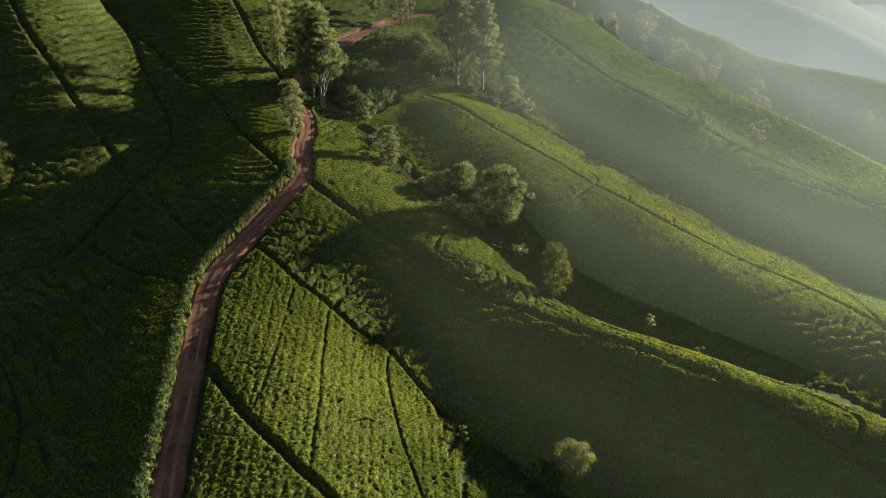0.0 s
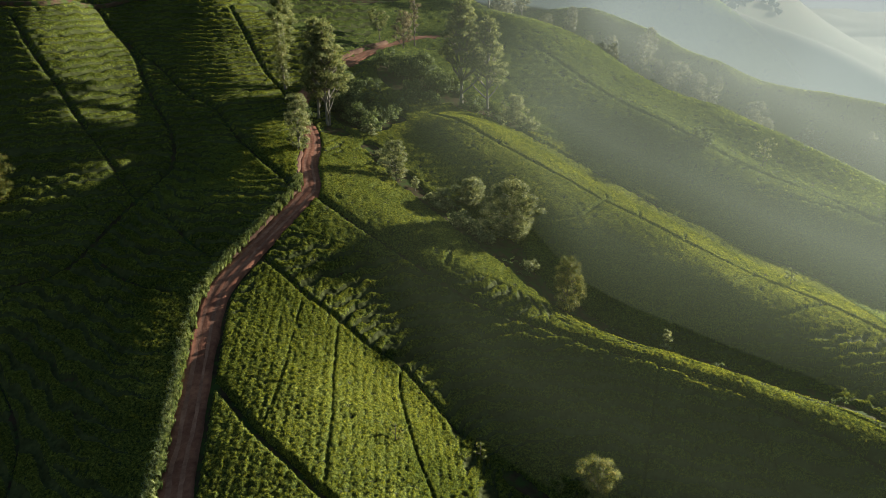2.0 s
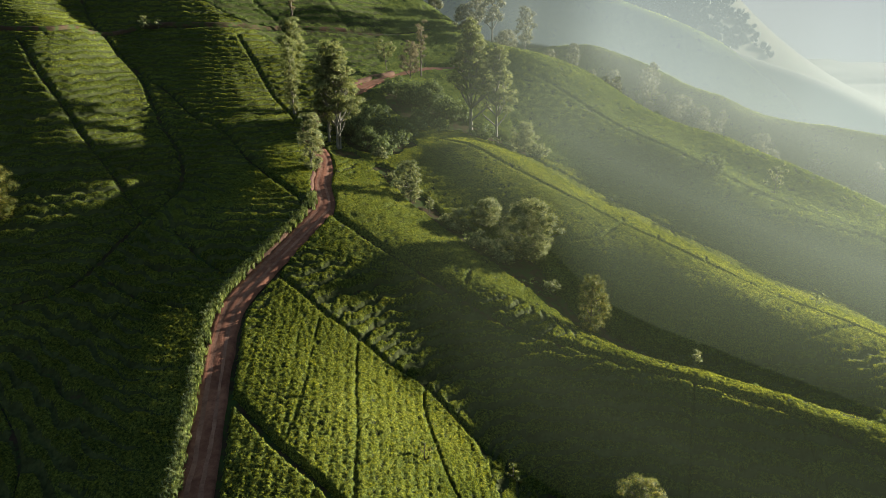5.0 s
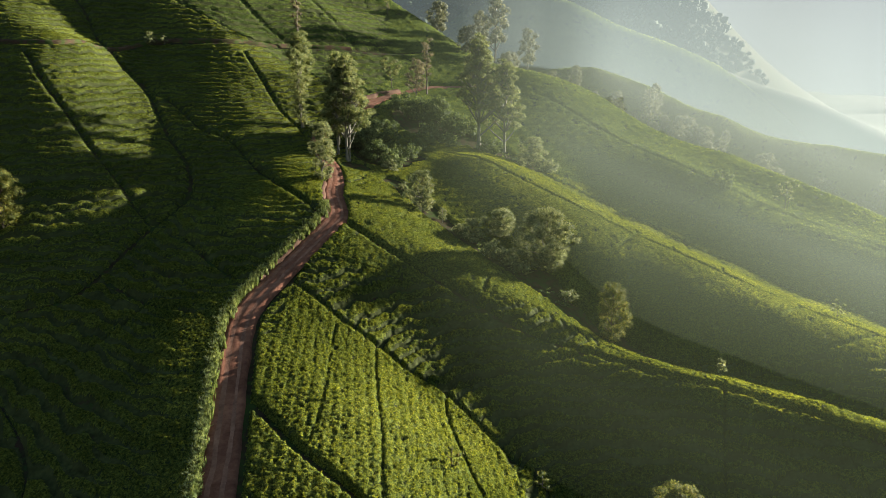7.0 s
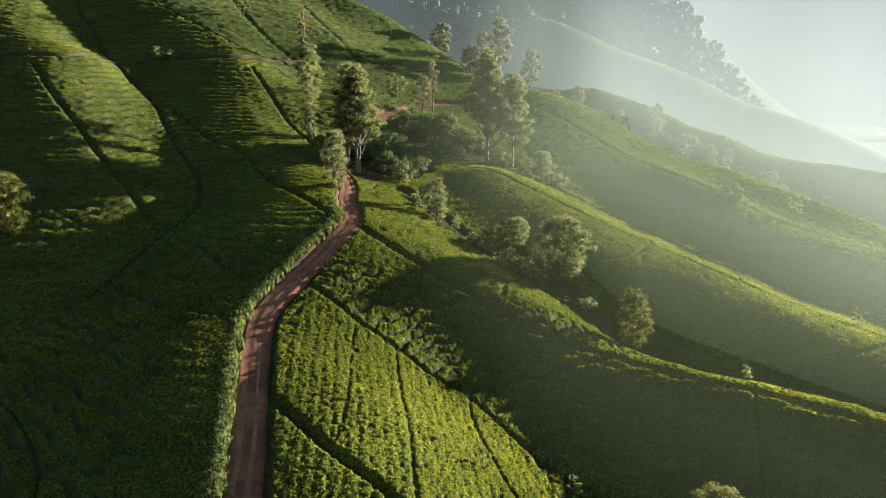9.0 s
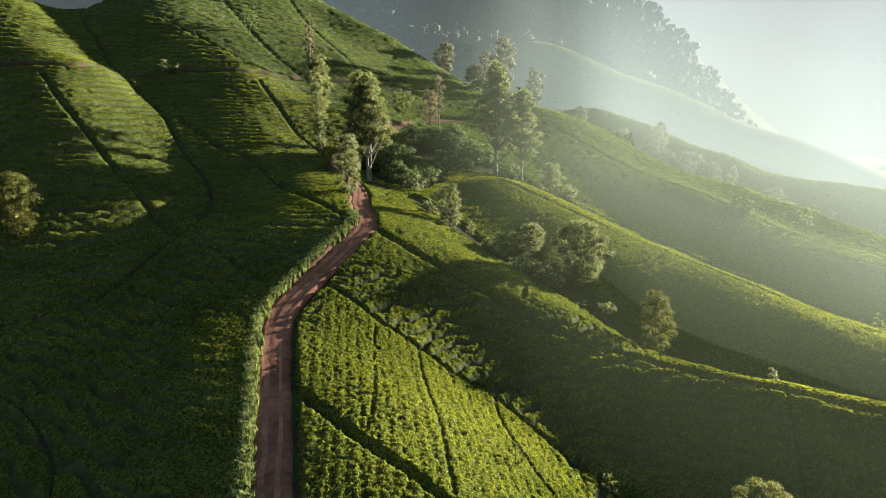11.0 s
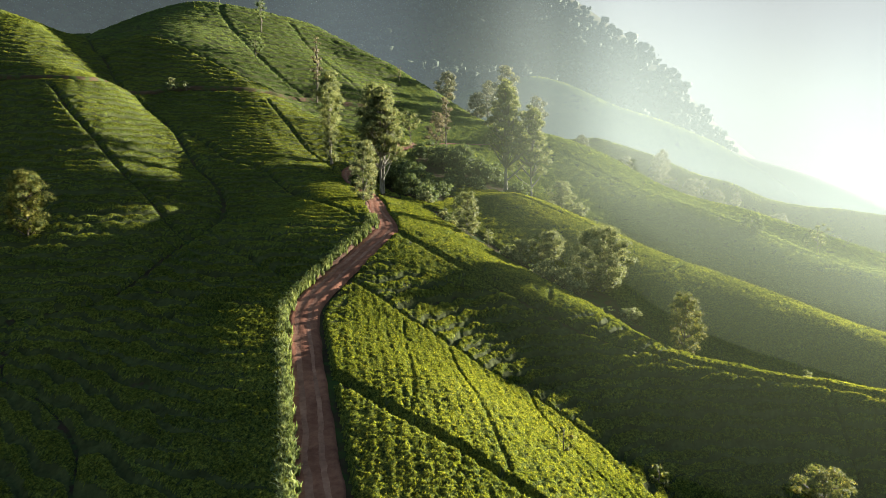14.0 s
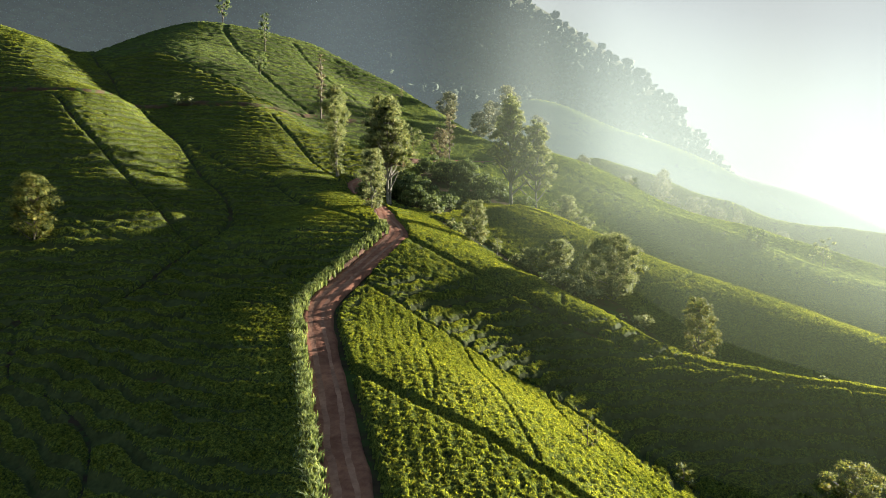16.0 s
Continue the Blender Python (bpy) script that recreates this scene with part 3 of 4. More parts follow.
    shoots = len(verts) + np.arange(3 * n).reshape(-1, 3)
    ob = new(name, mesh_from(name, np.vstack([verts, tips.reshape(-1, 3)]), np.vstack([faces, shoots]), mat, True))
    ob.data.materials.append(LITTER_SHADE)
    # Lanes and pits between bushes take the dark faces, as litter and painted shade.
    pits = (f1 > 0.66) | (own < 0.004)
    bare = np.r_[(lanes.ravel()[used][faces].mean(1) > bare_from) | (pits.ravel()[used][faces].mean(1) > 0.6), np.zeros(n, bool)]
    ob.data.polygons.foreach_set("material_index", bare.astype(np.int32))
    return tagged(ob, label, "tea bushes", kind="stuff")


def is_near(x, y):
    return (y < 100) & (y > 46) & (x > -62) & (x < 36)


def is_mid(x, y):
    return ~is_near(x, y) & (y > 60) & (x < 70) & (y < 170 - 0.35 * x)


tea_field("tea_bushes", "bright green plucked tea bushes in close rows", -63, 37, 45, 101, 0.2, 2.0, 0.5, 0.085, 0.5, 0.45, 66, 0.11, TEA, is_near)
tea_field("tea_bushes", "green tea bushes in contour rows on the hillside", -150, 71, 59, 224, 0.36, 1.9, 0.7, 0.065, 0.46, 0.5, 21, 0.14, TEA, is_mid)
tea_field("tea_bushes", "tea bushes on the upper hill and far ridges", -185, 190, 100, 345, 0.7, 2.5, 1.6, 0.08, 0.45, 0.5, 4.0, 0.22, TEA_FAR,
          lambda x, y: (y >= 170 - 0.35 * x) & (y < 344) & (x > -170) & (x + 0.4 * y < 235))
tea_field("tea_bushes", "tea bushes on the low and shaded valley slopes", -75, 140, -40, 150, 0.7, 2.5, 1.6, 0.08, 0.45, 0.5, 4.0, 0.22, TEA_FAR,
          lambda x, y: ~is_near(x, y) & ~is_mid(x, y) & (y < 170 - 0.35 * x) & ((y < 46) | (x >= 36)))


# ---- tall grass along the road ----
def grass_strip(name, label, line, offset, tall, tufts):
    d = np.gradient(line, axis=0)
    d /= np.linalg.norm(d, axis=1)[:, None]
    left = np.c_[-d[:, 1], d[:, 0]]
    v, f = [], []
    for _ in range(tufts):
        i = RNG.integers(0, len(line))
        p = line[i] + left[i] * (offset + RNG.normal(0, 0.28)) + d[i] * RNG.uniform(-0.4, 0.4)
        z = at(p[0], p[1])
        for _ in range(13):
            a, lean = RNG.uniform(0, 2 * np.pi), RNG.uniform(0.1, 0.6)
            h = tall * RNG.uniform(0.55, 1.2)
            o = np.array((np.cos(a), np.sin(a)))
            w = np.array((-o[1], o[0])) * 0.05
            b = p + RNG.normal(0, 0.13, 2)
            n = len(v)
            m, t = b + o * lean * h * 0.3, b + o * lean * h
            v += [(*(b - w), z - 0.1), (*(b + w), z - 0.1), (*(m + w * 1.2), z + 0.65 * h), (*(m - w * 1.2), z + 0.65 * h), (*t, z + h * (1 - 0.35 * lean))]
            f += [(n, n + 1, n + 2), (n, n + 2, n + 3), (n + 3, n + 2, n + 4)]
    ob = new(name, mesh_from(name, np.array(v), np.array(f), GRASS))
    return tagged(ob, label, "grass", kind="stuff")


hedge = np.array([p for p in ROAD if 30 < p[1] < 114])
grass_strip("roadside_grass", "strip of tall sunlit grass along the dirt road", hedge, 2.0, 0.95, 1150)


# ---- trees ----
def tube(points, radii, sides=7):
    p = np.array(points, float)
    d = np.gradient(p, axis=0)
    v, f = [], []
    for i, (c, r) in enumerate(zip(p, radii)):
        t = d[i] / np.linalg.norm(d[i])
        a = np.cross(t, (0.3, 0.9, 0.1))
        a /= np.linalg.norm(a)
        b = np.cross(t, a)
        ang = np.arange(sides) * 2 * np.pi / sides
        v += list(c + r * (np.cos(ang)[:, None] * a + np.sin(ang)[:, None] * b))
        if i:
            k = (i - 1) * sides
            for s in range(sides):
                q = (s + 1) % sides
                f += [(k + s, k + q, k + sides + q), (k + s, k + sides + q, k + sides + s)]
    return np.array(v), np.array(f)


def ball(rows, cols):
    v, f = [(0, 0, 1.0)], []
    for i in range(1, rows):
        a = math.pi * i / rows
        v += [(math.sin(a) * math.cos(t), math.sin(a) * math.sin(t), math.cos(a)) for t in np.arange(cols) * 2 * np.pi / cols]
    v.append((0, 0, -1.0))
    for s in range(cols):
        q = (s + 1) % cols
        f.append((0, 1 + s, 1 + q))
        for i in range(rows - 2):
            a = 1 + i * cols
            f += [(a + s, a + cols + s, a + cols + q), (a + s, a + cols + q, a + q)]
        a = 1 + (rows - 2) * cols
        f.append((a + s, len(v) - 1, a + q))
    return np.array(v), np.array(f)


CORE = ball(3, 5)


def foliage(puffs, density, leaf, droop, rng, heart=0.5):
    """Leaf clumps: each puff a small ragged heart hidden under many separate drooping leaves."""
    vs, fs, base = [], [], 0
    for c, r in puffs:
        v = CORE[0] * r * heart * (1 + rng.normal(0, 0.16, (len(CORE[0]), 1))) * (1, 1, 0.75) + c
        vs.append(v)
        fs.append(CORE[1] + base)
        base += len(v)
        n = int(density * r * r)
        d = rng.normal(0, 1, (n, 3))
        d[:, 2] = np.where(rng.uniform(size=n) < 0.72, np.abs(d[:, 2]), d[:, 2])
        d /= np.linalg.norm(d, axis=1)[:, None]
        p = c + d * (r * rng.uniform(0.5, 1.08, n) ** 0.6)[:, None] * (1, 1, 0.78)
        out = d + rng.normal(0, 0.32, (n, 3))
        u = rng.normal(0, 1, (n, 3))
        u[:, 2] -= droop
        u -= out * ((u * out).sum(1) / (out * out).sum(1))[:, None]
        u *= (leaf * rng.uniform(0.6, 1.3, n) / np.maximum(np.linalg.norm(u, axis=1), 1e-6))[:, None]
        w = np.cross(u, out)
        w *= (leaf * 0.36 / np.maximum(np.linalg.norm(w, axis=1), 1e-6))[:, None]
        q = np.stack([p - u * 0.5, p + w, p + u * 0.5, p - w], 1)
        vs.append(q.reshape(-1, 3))
        k = base + np.arange(n)[:, None] * 4
        fs.append(np.vstack([k + (0, 1, 2), k + (0, 2, 3)]))
        base += 4 * n
    return np.vstack(vs), np.vstack(fs)


def crown_puffs(h, low, wide, count, puff, shape, rng):
    """Places of leaf clumps in a crown between the heights low and h."""
    out = []
    if shape == "lumpy":
        k = rng.uniform(0, 50)
        count, puff = int(count * 0.62), puff * 1.28
        for i in range(count):
            t = (i + rng.uniform(0, 1)) / count
            a = i * 2.399 + rng.uniform(-0.3, 0.3)
            lump = 1 + 0.75 * noise.noise((math.cos(a) * 0.9 + k, math.sin(a) * 0.9, t * h * 0.28))
            r = wide * math.sin(math.pi * (0.14 + 0.8 * t)) ** 0.75 * lump * rng.uniform(0.6, 1.0)
            s = puff * rng.uniform(0.7, 1.25)
            out.append((np.array((r * math.cos(a), r * math.sin(a), low + (h - low) * t - 0.5 * s)), s))
        out += [(np.array((0, 0, low + (h - low) * t)), wide * 0.38 * math.sin(math.pi * (0.14 + 0.8 * t))) for t in (0.2, 0.4, 0.6, 0.8)]
        return out
    if shape == "lobes":
        lobes = max(3, count // 8)
        for i in range(lobes):
            t = (i + 0.5) / lobes
            z = low + (h - low) * (0.22 + 0.78 * (i + 1) / lobes)
            a = i * 2.399 + rng.uniform(-0.4, 0.4)
            q = wide * (0.95 - 0.8 * t ** 1.5) * rng.uniform(0.5, 0.95)
            big = puff * rng.uniform(1.35, 1.9) * (1.12 - 0.3 * t)
            c = np.array((q * math.cos(a), q * math.sin(a), z - big))
            out.append((c + (0, 0, 0.55 * big), big * 0.6))
            for j in range(7):
                b = j * 0.8976 + rng.uniform(-0.3, 0.3)
                s = big * rng.uniform(0.36, 0.58)
                out.append((c + np.array((0.72 * big * math.cos(b), 0.72 * big * math.sin(b), rng.uniform(-0.75, 0.35) * big)), s))
        return out
    for i in range(count):
        t = (i + rng.uniform(0.1, 0.9)) / count
        z = low + (h - low) * t
        if shape == "column":
            r = wide * (0.55 + 0.45 * math.sin(math.pi * (0.15 + 0.75 * t)))
        elif shape == "cone":
            r = wide * (1.02 - 0.8 * t ** 1.4) * min(1, 0.55 + t * 2.2)
        elif shape == "flat":
            r = wide * (0.5 + 0.5 * math.sin(math.pi * (0.25 + 0.55 * t)))
        else:
            r = wide * math.sqrt(max(0.05, 1 - (1.75 * t - 0.72) ** 2 * 0.86))
        a = i * 2.399 + rng.uniform(-0.5, 0.5)
        q = r * math.sqrt(rng.uniform(0.12, 1.0))
        s = puff * rng.uniform(0.65, 1.25) * (0.75 if t > 0.85 else 1.0)
        out.append((np.array((q * math.cos(a), q * math.sin(a), z - s * 0.5)), s))
    return out


def tree(name, label, x, y, h, wide, low=0.3, count=26, puff=1.1, shape="round", leaves=EUC, bark_mat=BARK_PALE, seed=1, lean=(0, 0), density=130, leaf=0.34, droop=0.8, stems=1, group="", category="tree", trunk=0.014):
    rng = np.random.default_rng(seed)
    base = new(name)
    base.location = (x, y, at(x, y) - 0.15)
    tagged(base, label, category, group)
    puffs = crown_puffs(h, h * low, wide, count, puff, shape, rng)
    puffs = [(c + np.array((lean[0] * c[2] / h, lean[1] * c[2] / h, 0)), r) for c, r in puffs]
    for s in range(stems):
        o = np.array((0, 0, 0.0)) if s == 0 else np.array((rng.normal(0, wide * 0.18), rng.normal(0, wide * 0.18), 0))
        top = np.array((lean[0], lean[1], h * (0.9 if s == 0 else 0.75))) + o * 2.2
        ts = np.linspace(0, 1, 9)
        pts = [o + (top - o) * t + np.array((math.sin(t * 5 + seed + s), math.cos(t * 4 + seed), 0)) * 0.012 * h * t for t in ts]
        r0 = max(0.07, trunk * h) * (1 if s == 0 else 0.75)
        part("trunk", *tube(pts, [r0 * (1.25 if t == 0 else 1 - 0.82 * t) for t in ts]), bark_mat, base, smooth_faces=True)
        if s == 0:
            stem = pts
    vs, fs, n = [], [], 0
    for c, r in puffs[::2]:
        t = min(0.92, max(0.12, (c[2] - 0.22 * np.hypot(c[0], c[1]) - 0.06 * h) / (0.9 * h)))
        a = np.array(stem[int(t * 8)])
        m = a + (c - a) * 0.55 + np.array((0, 0, -0.05 * np.linalg.norm(c - a)))
        v, f = tube([a, m, c], [0.009 * h + 0.02, 0.006 * h + 0.015, 0.015], 5)
        vs.append(v)
        fs.append(f + n)
        n += len(v)
    part("branching", np.vstack(vs), np.vstack(fs), bark_mat, base, smooth_faces=True)
    part("crown", *foliage(puffs, density, leaf, droop, rng), leaves, base)
    return base


def shrub(name, label, x, y, h, wide, leaves=SHRUB, seed=1, count=9, density=60, leaf=0.4, group="", puff=None):
    rng = np.random.default_rng(seed)
    base = new(name)
    base.location = (x, y, at(x, y) - 0.1)
    tagged(base, label, "shrub", group)
    puffs = crown_puffs(h, h * 0.25, wide, count, puff or h * 0.32, "round", rng)
    vs, fs, n = [], [], 0
    for c, r in puffs[::2]:
        v, f = tube([(0, 0, 0), c * 0.55 + (0, 0, 0.1), c], [0.07, 0.05, 0.02], 5)
        vs.append(v)
        fs.append(f + n)
        n += len(v)
    part("stems", np.vstack(vs), np.vstack(fs), BARK_DARK, base)
    part("leaves", *foliage(puffs, density, leaf, 0.3, rng), leaves, base)
    return base


TALL = "tall eucalyptus trees by the road"
tree("eucalyptus_tree", "tall billowing eucalyptus tree beside the dirt road", -24.4, 141.6, 20.6, 4.3, 0.34, 200, 1.15, "lobes", EUC, seed=3, group=TALL, stems=2, density=256, leaf=0.20)
tree("eucalyptus_tree", "dark eucalyptus tree with a narrow top by the road", -26.2, 143, 19.8, 2.7, 0.25, 60, 1.05, "lumpy", EUC, seed=4, group=TALL, density=247, leaf=0.20)
tree("eucalyptus_tree", "slender eucalyptus tree with hanging foliage above the road", -34.6, 152.8, 16.6, 1.3, 0.1, 34, 1.1, "column", EUC, seed=5, group=TALL, lean=(-0.7, 0), density=247, leaf=0.19)
tree("eucalyptus_tree", "slim dark eucalyptus tree on the tea slope", -35.4, 158.5, 18.5, 2.4, 0.5, 36, 1.0, "lumpy", EUC, seed=6, group=TALL, density=247, leaf=0.20)
tree("roadside_tree", "open young eucalyptus with pale tufts at the road bend", -26.9, 124.2, 10.4, 2.1, 0.1, 44, 0.8, "lumpy", EUC_PALE, seed=7, stems=2, density=256, leaf=0.18)
tree("eucalyptus_tree", "very tall pale eucalyptus tree in the hollow", 3.2, 167.6, 26.0, 5.2, 0.26, 184, 1.2, "lobes", EUC, seed=8, group=TALL, density=209, leaf=0.22, trunk=0.016)
tree("eucalyptus_tree", "tall eucalyptus with layered crown in the hollow", 9.4, 169.5, 21.5, 4.4, 0.26, 144, 1.15, "lobes", EUC, seed=9, group=TALL, density=209, leaf=0.22)
tree("valley_tree", "pale rounded tree with silvery leaves in the hollow", 15.7, 165.4, 6.8, 2.9, 0.15, 50, 0.85, "lumpy", EUC_PALE, seed=10, density=247, leaf=0.19)
tree("valley_tree", "broad grey-green tree with dense pale crown", 10.2, 115.6, 10.4, 4.3, 0.14, 130, 0.95, "lumpy", EUC_PALE, BARK_PALE, seed=11, density=209, leaf=0.18, stems=2)
tree("valley_tree", "rounded pale green tree in the shaded hollow", 3.4, 122.2, 5.6, 2.5, 0.25, 44, 0.8, "lumpy", EUC_PALE, seed=12, density=256, leaf=0.18)
tree("valley_tree", "low pale tree at the edge of the tea", -1.6, 119.8, 4.4, 1.6, 0.15, 30, 0.6, "lumpy", EUC_PALE, seed=13, density=285, leaf=0.16)
tree("valley_tree", "upright golden green tree standing alone in the hollow", 17.5, 101.0, 9.8, 2.2, 0.14, 64, 0.72, "lumpy", EUC_GOLD, BARK_DARK, seed=14, density=285, leaf=0.16)
tree("valley_tree", "loose leafy tree beside the valley shrubs", -9.9, 124.4, 7.6, 2.2, 0.15, 44, 0.7, "lumpy", EUC_PALE, seed=15, density=256, leaf=0.18)
tree("sapling", "small pale sapling in the shaded hollow", -6.5, 123.2, 3.0, 0.75, 0.3, 8, 0.5, "round", EUC_PALE, seed=16, density=209, leaf=0.21)
tree("sapling", "small upright sapling behind the sunlit crest", 31.8, 95.6, 4.3, 0.85, 0.25, 10, 0.55, "cone", EUC_PALE, seed=17, density=190, leaf=0.22)
tree("round_tree", "round pale-topped tree alone on the shaded slope", 15.0, 65.2, 6.6, 1.8, 0.4, 40, 0.6, "lumpy", EUC_GOLD, BARK_DARK, seed=18, density=304, leaf=0.15)
tree("hillside_tree", "broad brownish tree on the shaded western slope", -71.2, 107.4, 9.2, 2.8, 0.16, 60, 0.85, "lumpy", EUC_GOLD, BARK_DARK, seed=19, density=209, leaf=0.18, stems=2)
tree("umbrella_tree", "small tree with a flat crown above the road", -17.6, 196.5, 8.6, 3.0, 0.55, 16, 1.0, "flat", EUC, BARK_DARK, seed=20, lean=(-0.8, 0))
tree("rusty_tree", "reddish brown thin-leaved tree by the far road", -11.2, 192, 10.0, 2.4, 0.25, 26, 1.0, "round", RUSTY, BARK_DARK, seed=21, density=84)
tree("rusty_tree", "slender reddish tree beside the far road", -8.4, 196, 15.0, 1.4, 0.4, 14, 0.9, "column", RUSTY, BARK_DARK, seed=22, density=70)
tree("bare_tree", "tall thin rust-coloured tree on the hill track", -42.2, 197.6, 17.5, 1.2, 0.35, 16, 0.9, "column", RUSTY, BARK_DARK, seed=23, density=50, trunk=0.012)
tree("hill_tree", "small brownish tree among the upper tea rows", -59.6, 206.5, 7.0, 1.9, 0.4, 12, 0.85, "round", SHRUB, BARK_DARK, seed=24, density=70)
tree("hill_tree", "thin dull green tree near the hill crest", -62.5, 231, 12.0, 2.2, 0.4, 14, 1.0, "round", SHRUB, BARK_DARK, seed=25, density=56)
tree("hill_tree", "sparse dull green tree on the hill crest", -80, 252, 11.0, 2.0, 0.4, 12, 1.0, "round", SHRUB, BARK_DARK, seed=26, density=56)
tree("hill_tree", "thin bare tree on the hill shoulder", -20.5, 243, 6.0, 0.8, 0.5, 6, 0.5, "column", RUSTY, BARK_DARK, seed=27, density=42)
tree("track_tree", "small pale tree beside the hill track", -73.4, 178.2, 3.8, 1.2, 0.35, 9, 0.6, "round", EUC_PALE, seed=28)
tree("track_tree", "tiny leaning tree beside the hill track", -70.4, 179.0, 2.6, 0.9, 0.5, 5, 0.45, "flat", EUC_PALE, seed=29)
tree("thin_sapling", "thin dead sapling on the ridge top", 7.2, 153.6, 2.6, 0.2, 0.6, 2, 0.25, "column", SHRUB, BARK_DARK, seed=30)
tree("dark_tree", "dark dense rounded tree on the far ridge", 59.4, 164.2, 4.6, 2.4, 0.1, 20, 0.95, "round", SHRUB, BARK_DARK, seed=31, density=112)
tree("spindly_tree", "spindly open tree on the far ridge", 73.5, 161.5, 7.5, 2.6, 0.4, 14, 0.8, "flat", EUC_PALE, BARK_DARK, seed=32, density=56, stems=2)
tree("spindly_tree", "thin sapling on the sunlit crest", 58.2, 112.6, 3.6, 1.0, 0.4, 7, 0.5, "flat", EUC_PALE, BARK_DARK, seed=33, density=84)
tree("field_sapling", "thin young tree growing among tea bushes", -7.3, 67.2, 3.0, 0.9, 0.3, 8, 0.42, "round", EUC_GOLD, BARK_DARK, seed=34, density=70, leaf=0.19)
tree("field_sapling", "small leafy sapling at the field edge", 2.3, 70.0, 2.6, 0.9, 0.3, 8, 0.42, "round", EUC_GOLD, BARK_DARK, seed=35, density=84, leaf=0.19)

# shrubs in the hollows
UNDER = "dark shrubs in the hollows"
for i, (x, y, h, w) in enumerate(((-19, 146, 4.5, 2.6), (-15.5, 149, 4, 2.4), (-21, 151, 5, 2.6), (-17, 154, 5, 2.8), (-12.5, 152, 3.5, 2.2), (-22, 158, 5.5, 2.8), (-14.5, 177, 5, 3), (-10.5, 175, 6, 3.2), (-6, 177, 6.5, 3), (-2.5, 172, 6, 3), (0.5, 174, 5, 2.6), (-16, 143.5, 3.5, 2.2), (-25, 150, 4, 2.2), (-24.5, 161, 5, 2.4), (-11, 159, 3.2, 2.2), (-9, 164, 3.4, 2.2), (-18, 165, 3.5, 2.4), (-4, 165, 3.5, 2.2), (6, 165, 4, 2.6), (-8, 169, 4, 2.4), (-28.5, 140.5, 3.5, 1.8))):
    shrub("shrub", "dense dark green shrub under the tall trees", x, y, h, w, seed=100 + i, group=UNDER, count=12)
for i, (x, y, h, w) in enumerate(((1.5, 115.6, 3.4, 1.5), (4.2, 114.2, 3.6, 1.5), (-3.4, 121.4, 2.2, 1.0), (6, 113, 2.6, 1.4), (12.5, 109, 2.2, 1.5), (-16, 141, 2.6, 1.3), (-12.4, 128, 2.0, 1.0), (-13.5, 131.5, 1.8, 0.9), (19, 163.5, 3.4, 1.6), (12, 160.5, 2.2, 1.2))):
    shrub("pale_shrub", "pale green shrub at the edge of the hollow", x, y, h, w, EUC_PALE, 200 + i, 9, 90, 0.32, "pale shrubs in the hollows")
for i in range(26):
    c = HOLLOWS[0] if i < 14 else HOLLOWS[1]
    p = c[(i * 7 + 3) % len(c)] + RNG.normal(0, 1.0, 2)
    shrub("low_shrub", "low dark shrub on the shaded valley floor", p[0], p[1], RNG.uniform(1.0, 2.0), RNG.uniform(0.8, 1.5), SHRUB, 300 + i, 6, 60, 0.32, "low shrubs on the valley floor")

# trees of the far hollows, a few shapes set out many times
FAR = "trees of the far hollow"
# Their pale grey leaves carry painted haze.
MODELS = [tree("far_tree", "hazy round-crowned tree in the far hollow", 54, 238, 9, 3.0, 0.2, 44, 0.95, "lumpy", FAR_LEAF_HAZE, BARK_PALE, seed=41, density=42, leaf=0.46, group=FAR, stems=2),
          tree("far_tree", "tall airy eucalyptus tree in the far hollow", 64, 234, 15, 2.6, 0.35, 40, 1.0, "lumpy", FAR_LEAF_HAZE, BARK_PALE, seed=42, density=42, leaf=0.46, group=FAR),
          tree("far_tree", "broad billowing tree in the far hollow", 73, 229, 8, 3.6, 0.12, 50, 0.95, "lumpy", FAR_LEAF_HAZE, BARK_DARK, seed=43, density=42, leaf=0.46, group=FAR),
          tree("far_tree", "low brownish tree in the far hollow", 82, 221, 6, 2.4, 0.12, 26, 0.85, "lumpy", FAR_LEAF_HAZE, BARK_DARK, seed=44, density=42, leaf=0.46, group=FAR)]
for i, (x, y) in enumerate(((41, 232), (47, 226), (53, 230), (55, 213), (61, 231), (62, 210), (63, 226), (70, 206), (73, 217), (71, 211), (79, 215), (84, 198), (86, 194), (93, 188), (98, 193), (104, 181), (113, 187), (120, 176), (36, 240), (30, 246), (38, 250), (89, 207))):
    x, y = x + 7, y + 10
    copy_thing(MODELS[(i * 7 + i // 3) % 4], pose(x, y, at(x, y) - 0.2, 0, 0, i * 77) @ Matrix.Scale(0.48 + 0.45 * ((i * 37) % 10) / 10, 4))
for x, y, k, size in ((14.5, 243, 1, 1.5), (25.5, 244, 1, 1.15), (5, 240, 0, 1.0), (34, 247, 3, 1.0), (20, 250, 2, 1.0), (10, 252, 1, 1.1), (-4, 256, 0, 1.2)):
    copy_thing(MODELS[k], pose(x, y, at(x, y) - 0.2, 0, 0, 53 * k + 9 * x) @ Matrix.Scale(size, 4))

# forest on the mountain
def forest_template(seed):
    rng = np.random.default_rng(seed)
    puffs = crown_puffs(1.0, -0.05, 0.42, 8, 0.25, "lumpy", rng)[:9]
    return foliage(puffs, 105, 0.13, 0.3, rng, 0.8)


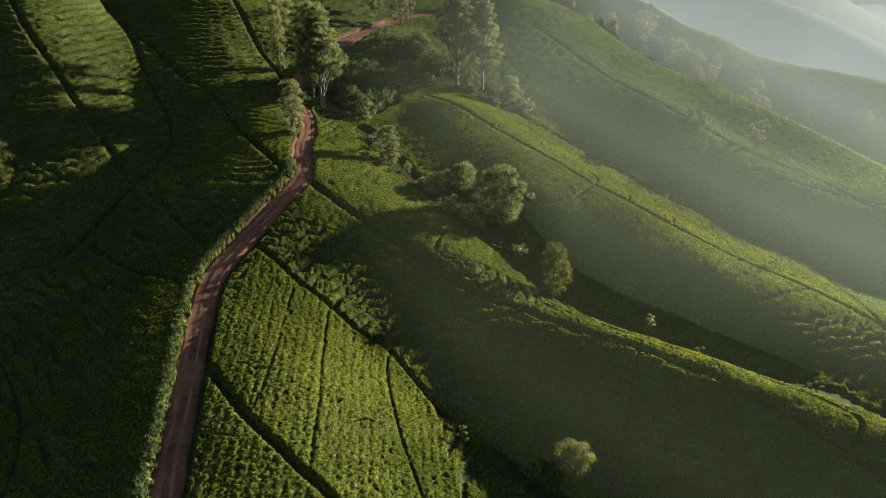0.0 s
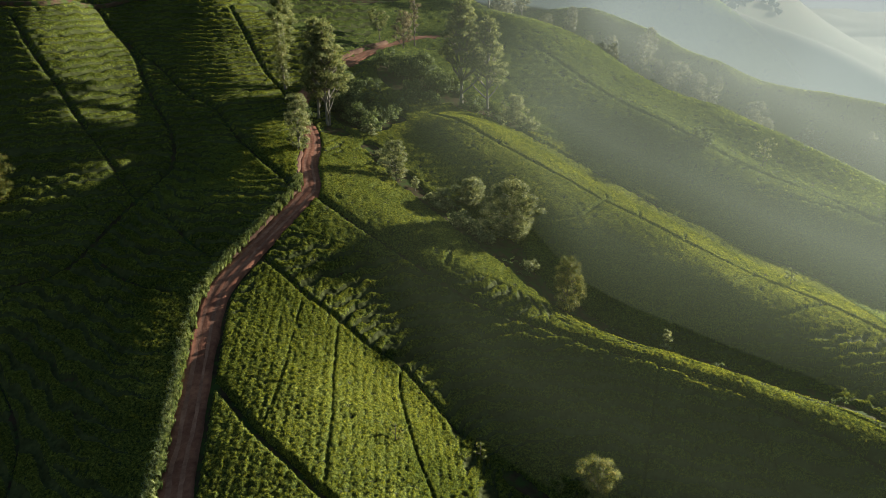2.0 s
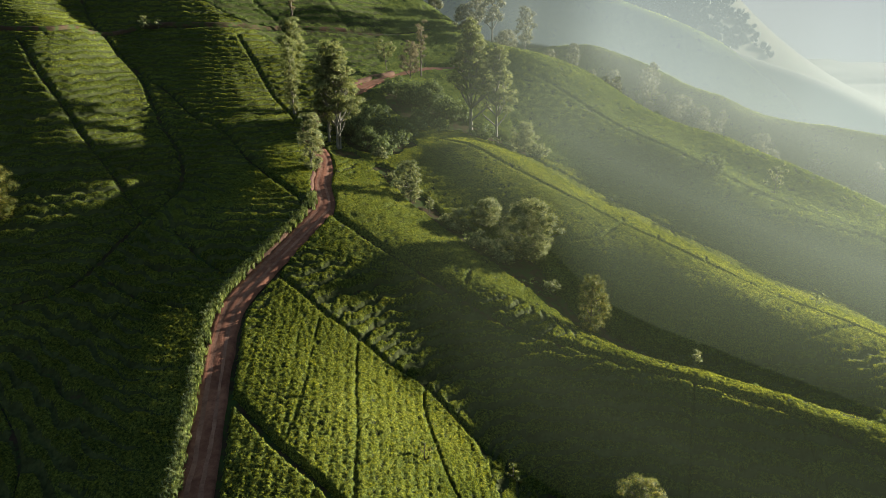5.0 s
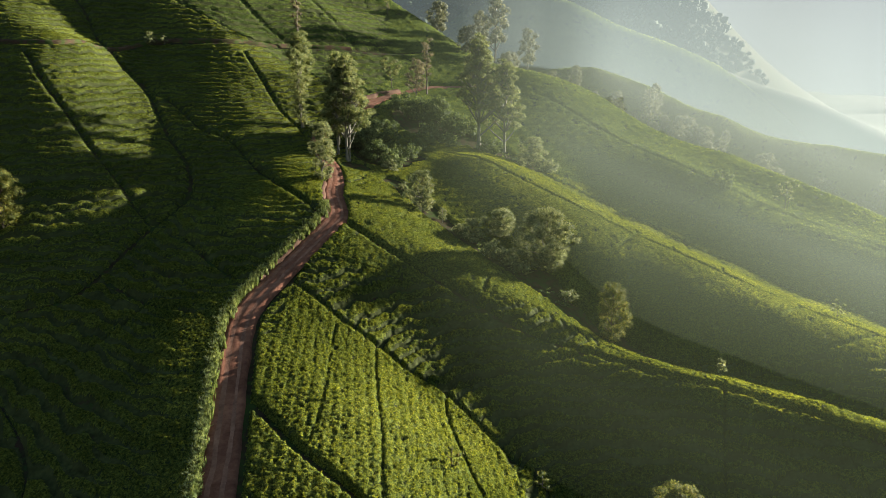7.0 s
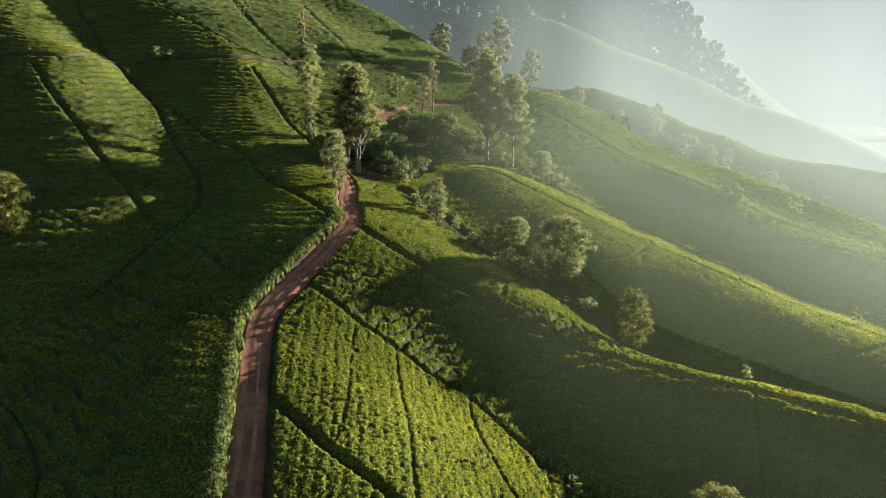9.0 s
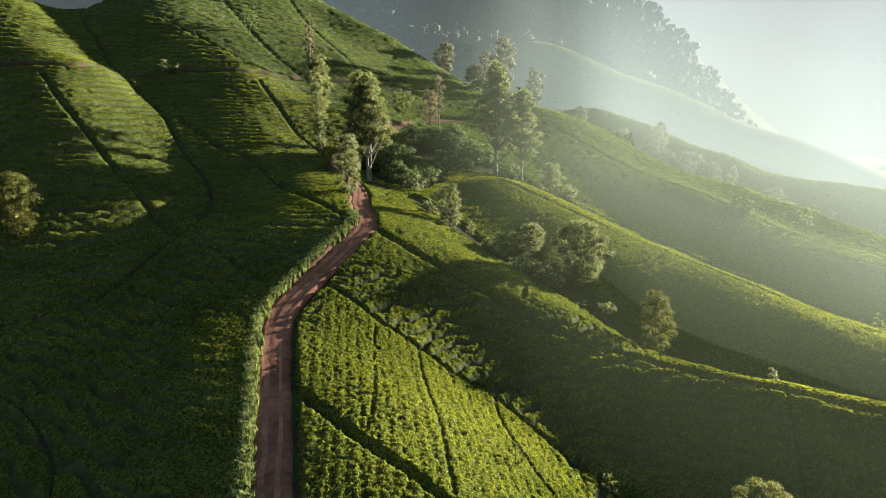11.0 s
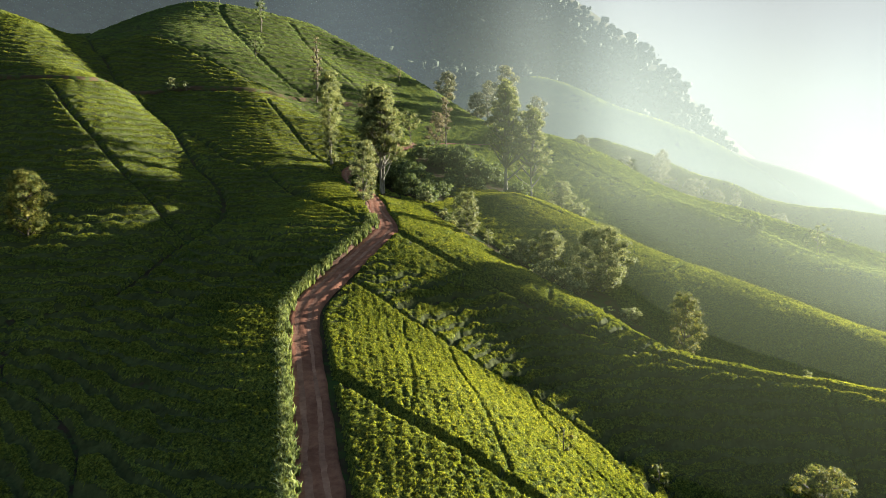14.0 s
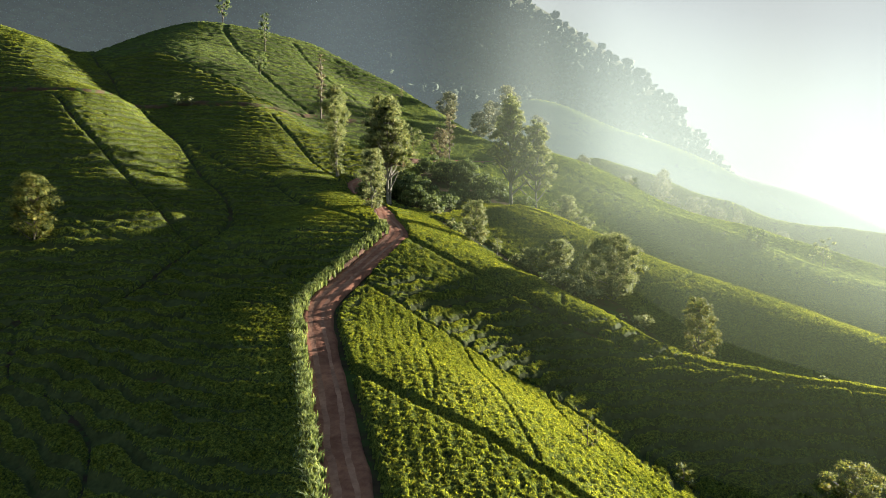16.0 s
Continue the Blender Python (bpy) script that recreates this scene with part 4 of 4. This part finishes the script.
TREES = [forest_template(60 + i) for i in range(4)]
fx, fy = np.meshgrid(np.arange(-330, 240, 7.3), np.arange(235, 560, 7.3))
fx, fy = (fx + RNG.uniform(-2.6, 2.6, fx.shape)).ravel(), (fy + RNG.uniform(-2.6, 2.6, fx.shape)).ravel()
k = forest(fx, fy) & (fx > -0.62 * fy - 20) & (fy < 512 - 0.3 * fx) & (fx < 205) & ((fx < 100) | (fy > 395))
fx, fy = fx[k], fy[k]
n = len(fx)
tall = RNG.uniform(8, 13.5, n) * np.where((fx > -20) & (fx < 50) & (fy > 365) & (fy < 410), 0.5, 1.0)
v, f = repeat(TREES, RNG.integers(0, 4, n), np.c_[fx, fy, height(fx, fy) - 0.36 * tall], RNG.uniform(0, 6.28, n), np.c_[tall, tall, tall * RNG.uniform(0.8, 1.15, n)])
tagged(new("mountain_forest", mesh_from("mountain_forest", v, f, WOOD, True)), "dense dark forest over the mountain behind", "forest", kind="stuff")


# ---- translucent sheets in the hollows that stand in for haze ----
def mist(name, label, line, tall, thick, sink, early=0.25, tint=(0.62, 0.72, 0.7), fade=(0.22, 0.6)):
    """A thin standing sheet that imitates haze over a hollow, lit by the sun; denser to the east and near the ground.
    """
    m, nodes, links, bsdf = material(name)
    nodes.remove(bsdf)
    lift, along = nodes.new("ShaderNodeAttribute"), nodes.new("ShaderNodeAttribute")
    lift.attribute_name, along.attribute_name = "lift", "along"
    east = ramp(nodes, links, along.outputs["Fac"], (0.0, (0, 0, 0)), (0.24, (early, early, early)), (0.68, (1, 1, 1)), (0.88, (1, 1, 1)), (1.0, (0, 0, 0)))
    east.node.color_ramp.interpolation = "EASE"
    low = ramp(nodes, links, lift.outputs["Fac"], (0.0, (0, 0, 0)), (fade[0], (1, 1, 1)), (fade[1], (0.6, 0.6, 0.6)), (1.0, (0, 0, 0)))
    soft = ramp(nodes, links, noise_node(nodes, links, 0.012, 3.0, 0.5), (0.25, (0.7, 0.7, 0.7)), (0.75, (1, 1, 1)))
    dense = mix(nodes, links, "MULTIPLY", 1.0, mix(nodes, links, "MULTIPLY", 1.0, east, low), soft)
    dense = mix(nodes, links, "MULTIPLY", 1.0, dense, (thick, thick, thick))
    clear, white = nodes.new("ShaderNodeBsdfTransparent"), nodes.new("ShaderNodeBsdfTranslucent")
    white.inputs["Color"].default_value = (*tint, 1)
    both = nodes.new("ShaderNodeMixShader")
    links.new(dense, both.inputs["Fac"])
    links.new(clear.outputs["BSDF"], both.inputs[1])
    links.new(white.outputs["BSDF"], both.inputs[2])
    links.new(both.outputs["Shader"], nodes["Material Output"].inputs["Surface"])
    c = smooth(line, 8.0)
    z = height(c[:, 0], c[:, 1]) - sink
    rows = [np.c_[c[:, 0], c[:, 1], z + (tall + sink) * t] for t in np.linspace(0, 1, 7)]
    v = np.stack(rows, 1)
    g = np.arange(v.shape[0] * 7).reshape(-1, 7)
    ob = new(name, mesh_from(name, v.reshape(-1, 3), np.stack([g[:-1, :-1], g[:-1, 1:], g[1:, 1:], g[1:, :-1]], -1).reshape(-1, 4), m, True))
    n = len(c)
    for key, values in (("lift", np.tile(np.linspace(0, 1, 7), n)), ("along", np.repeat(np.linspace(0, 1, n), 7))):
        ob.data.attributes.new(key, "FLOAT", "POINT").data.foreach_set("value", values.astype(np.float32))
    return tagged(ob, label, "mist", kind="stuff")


# Sheets added in place of hazy air; the first also imitates lens glare.
mist("valley_haze_sheet", "faint sheet that imitates haze and glare over the low shaded slope", ((-24, 101), (-15, 91), (-6, 80), (4, 70), (14, 61), (40, 44), (90, 18), (130, 0)), 42, 0.012, 1, 0.95, (0.3, 0.345, 0.22), (0.35, 0.65))
mist("valley_haze_sheet", "faint sunlit sheet standing in for haze in the first hollow", ((-25, 133), (-14, 132), (-2, 124), (6, 121), (14, 116), (21, 106), (30, 100), (48, 92), (86, 75), (130, 48)), 46, 0.055, 1, 1.0, (0.215, 0.248, 0.18), (0.3, 0.6))
mist("valley_haze_sheet", "thin pale sheet standing in for haze in the near valley", ((-10, 163), (4, 160), (14, 155), (23, 149), (35, 139), (42, 134), (49, 128), (57, 121), (68, 113), (84, 102), (104, 88), (150, 60)), 52, 0.125, 2, 0.9, (0.185, 0.21, 0.185))
mist("valley_haze_sheet", "pale sunlit sheet standing in for haze in the middle valley", ((-12, 236), (8, 230), (22, 224), (35, 227.5), (49.5, 228.5), (62.5, 214.5), (77.8, 199.5), (89.5, 184.5), (98, 172), (130, 143), (190, 100)), 66, 0.27, 6, 0.95, (0.142, 0.158, 0.154))
mist("valley_haze_sheet", "pale sheet standing in for haze before the wooded mountain", ((-260, 310), (-180, 286), (-120, 270), (-60, 268), (-20, 266), (20, 272), (52, 270), (72, 257), (93, 245), (114, 240), (126, 233), (137, 220), (165, 198), (200, 175)), 108, 0.6, 30, 0.36, (0.037, 0.0465, 0.056))
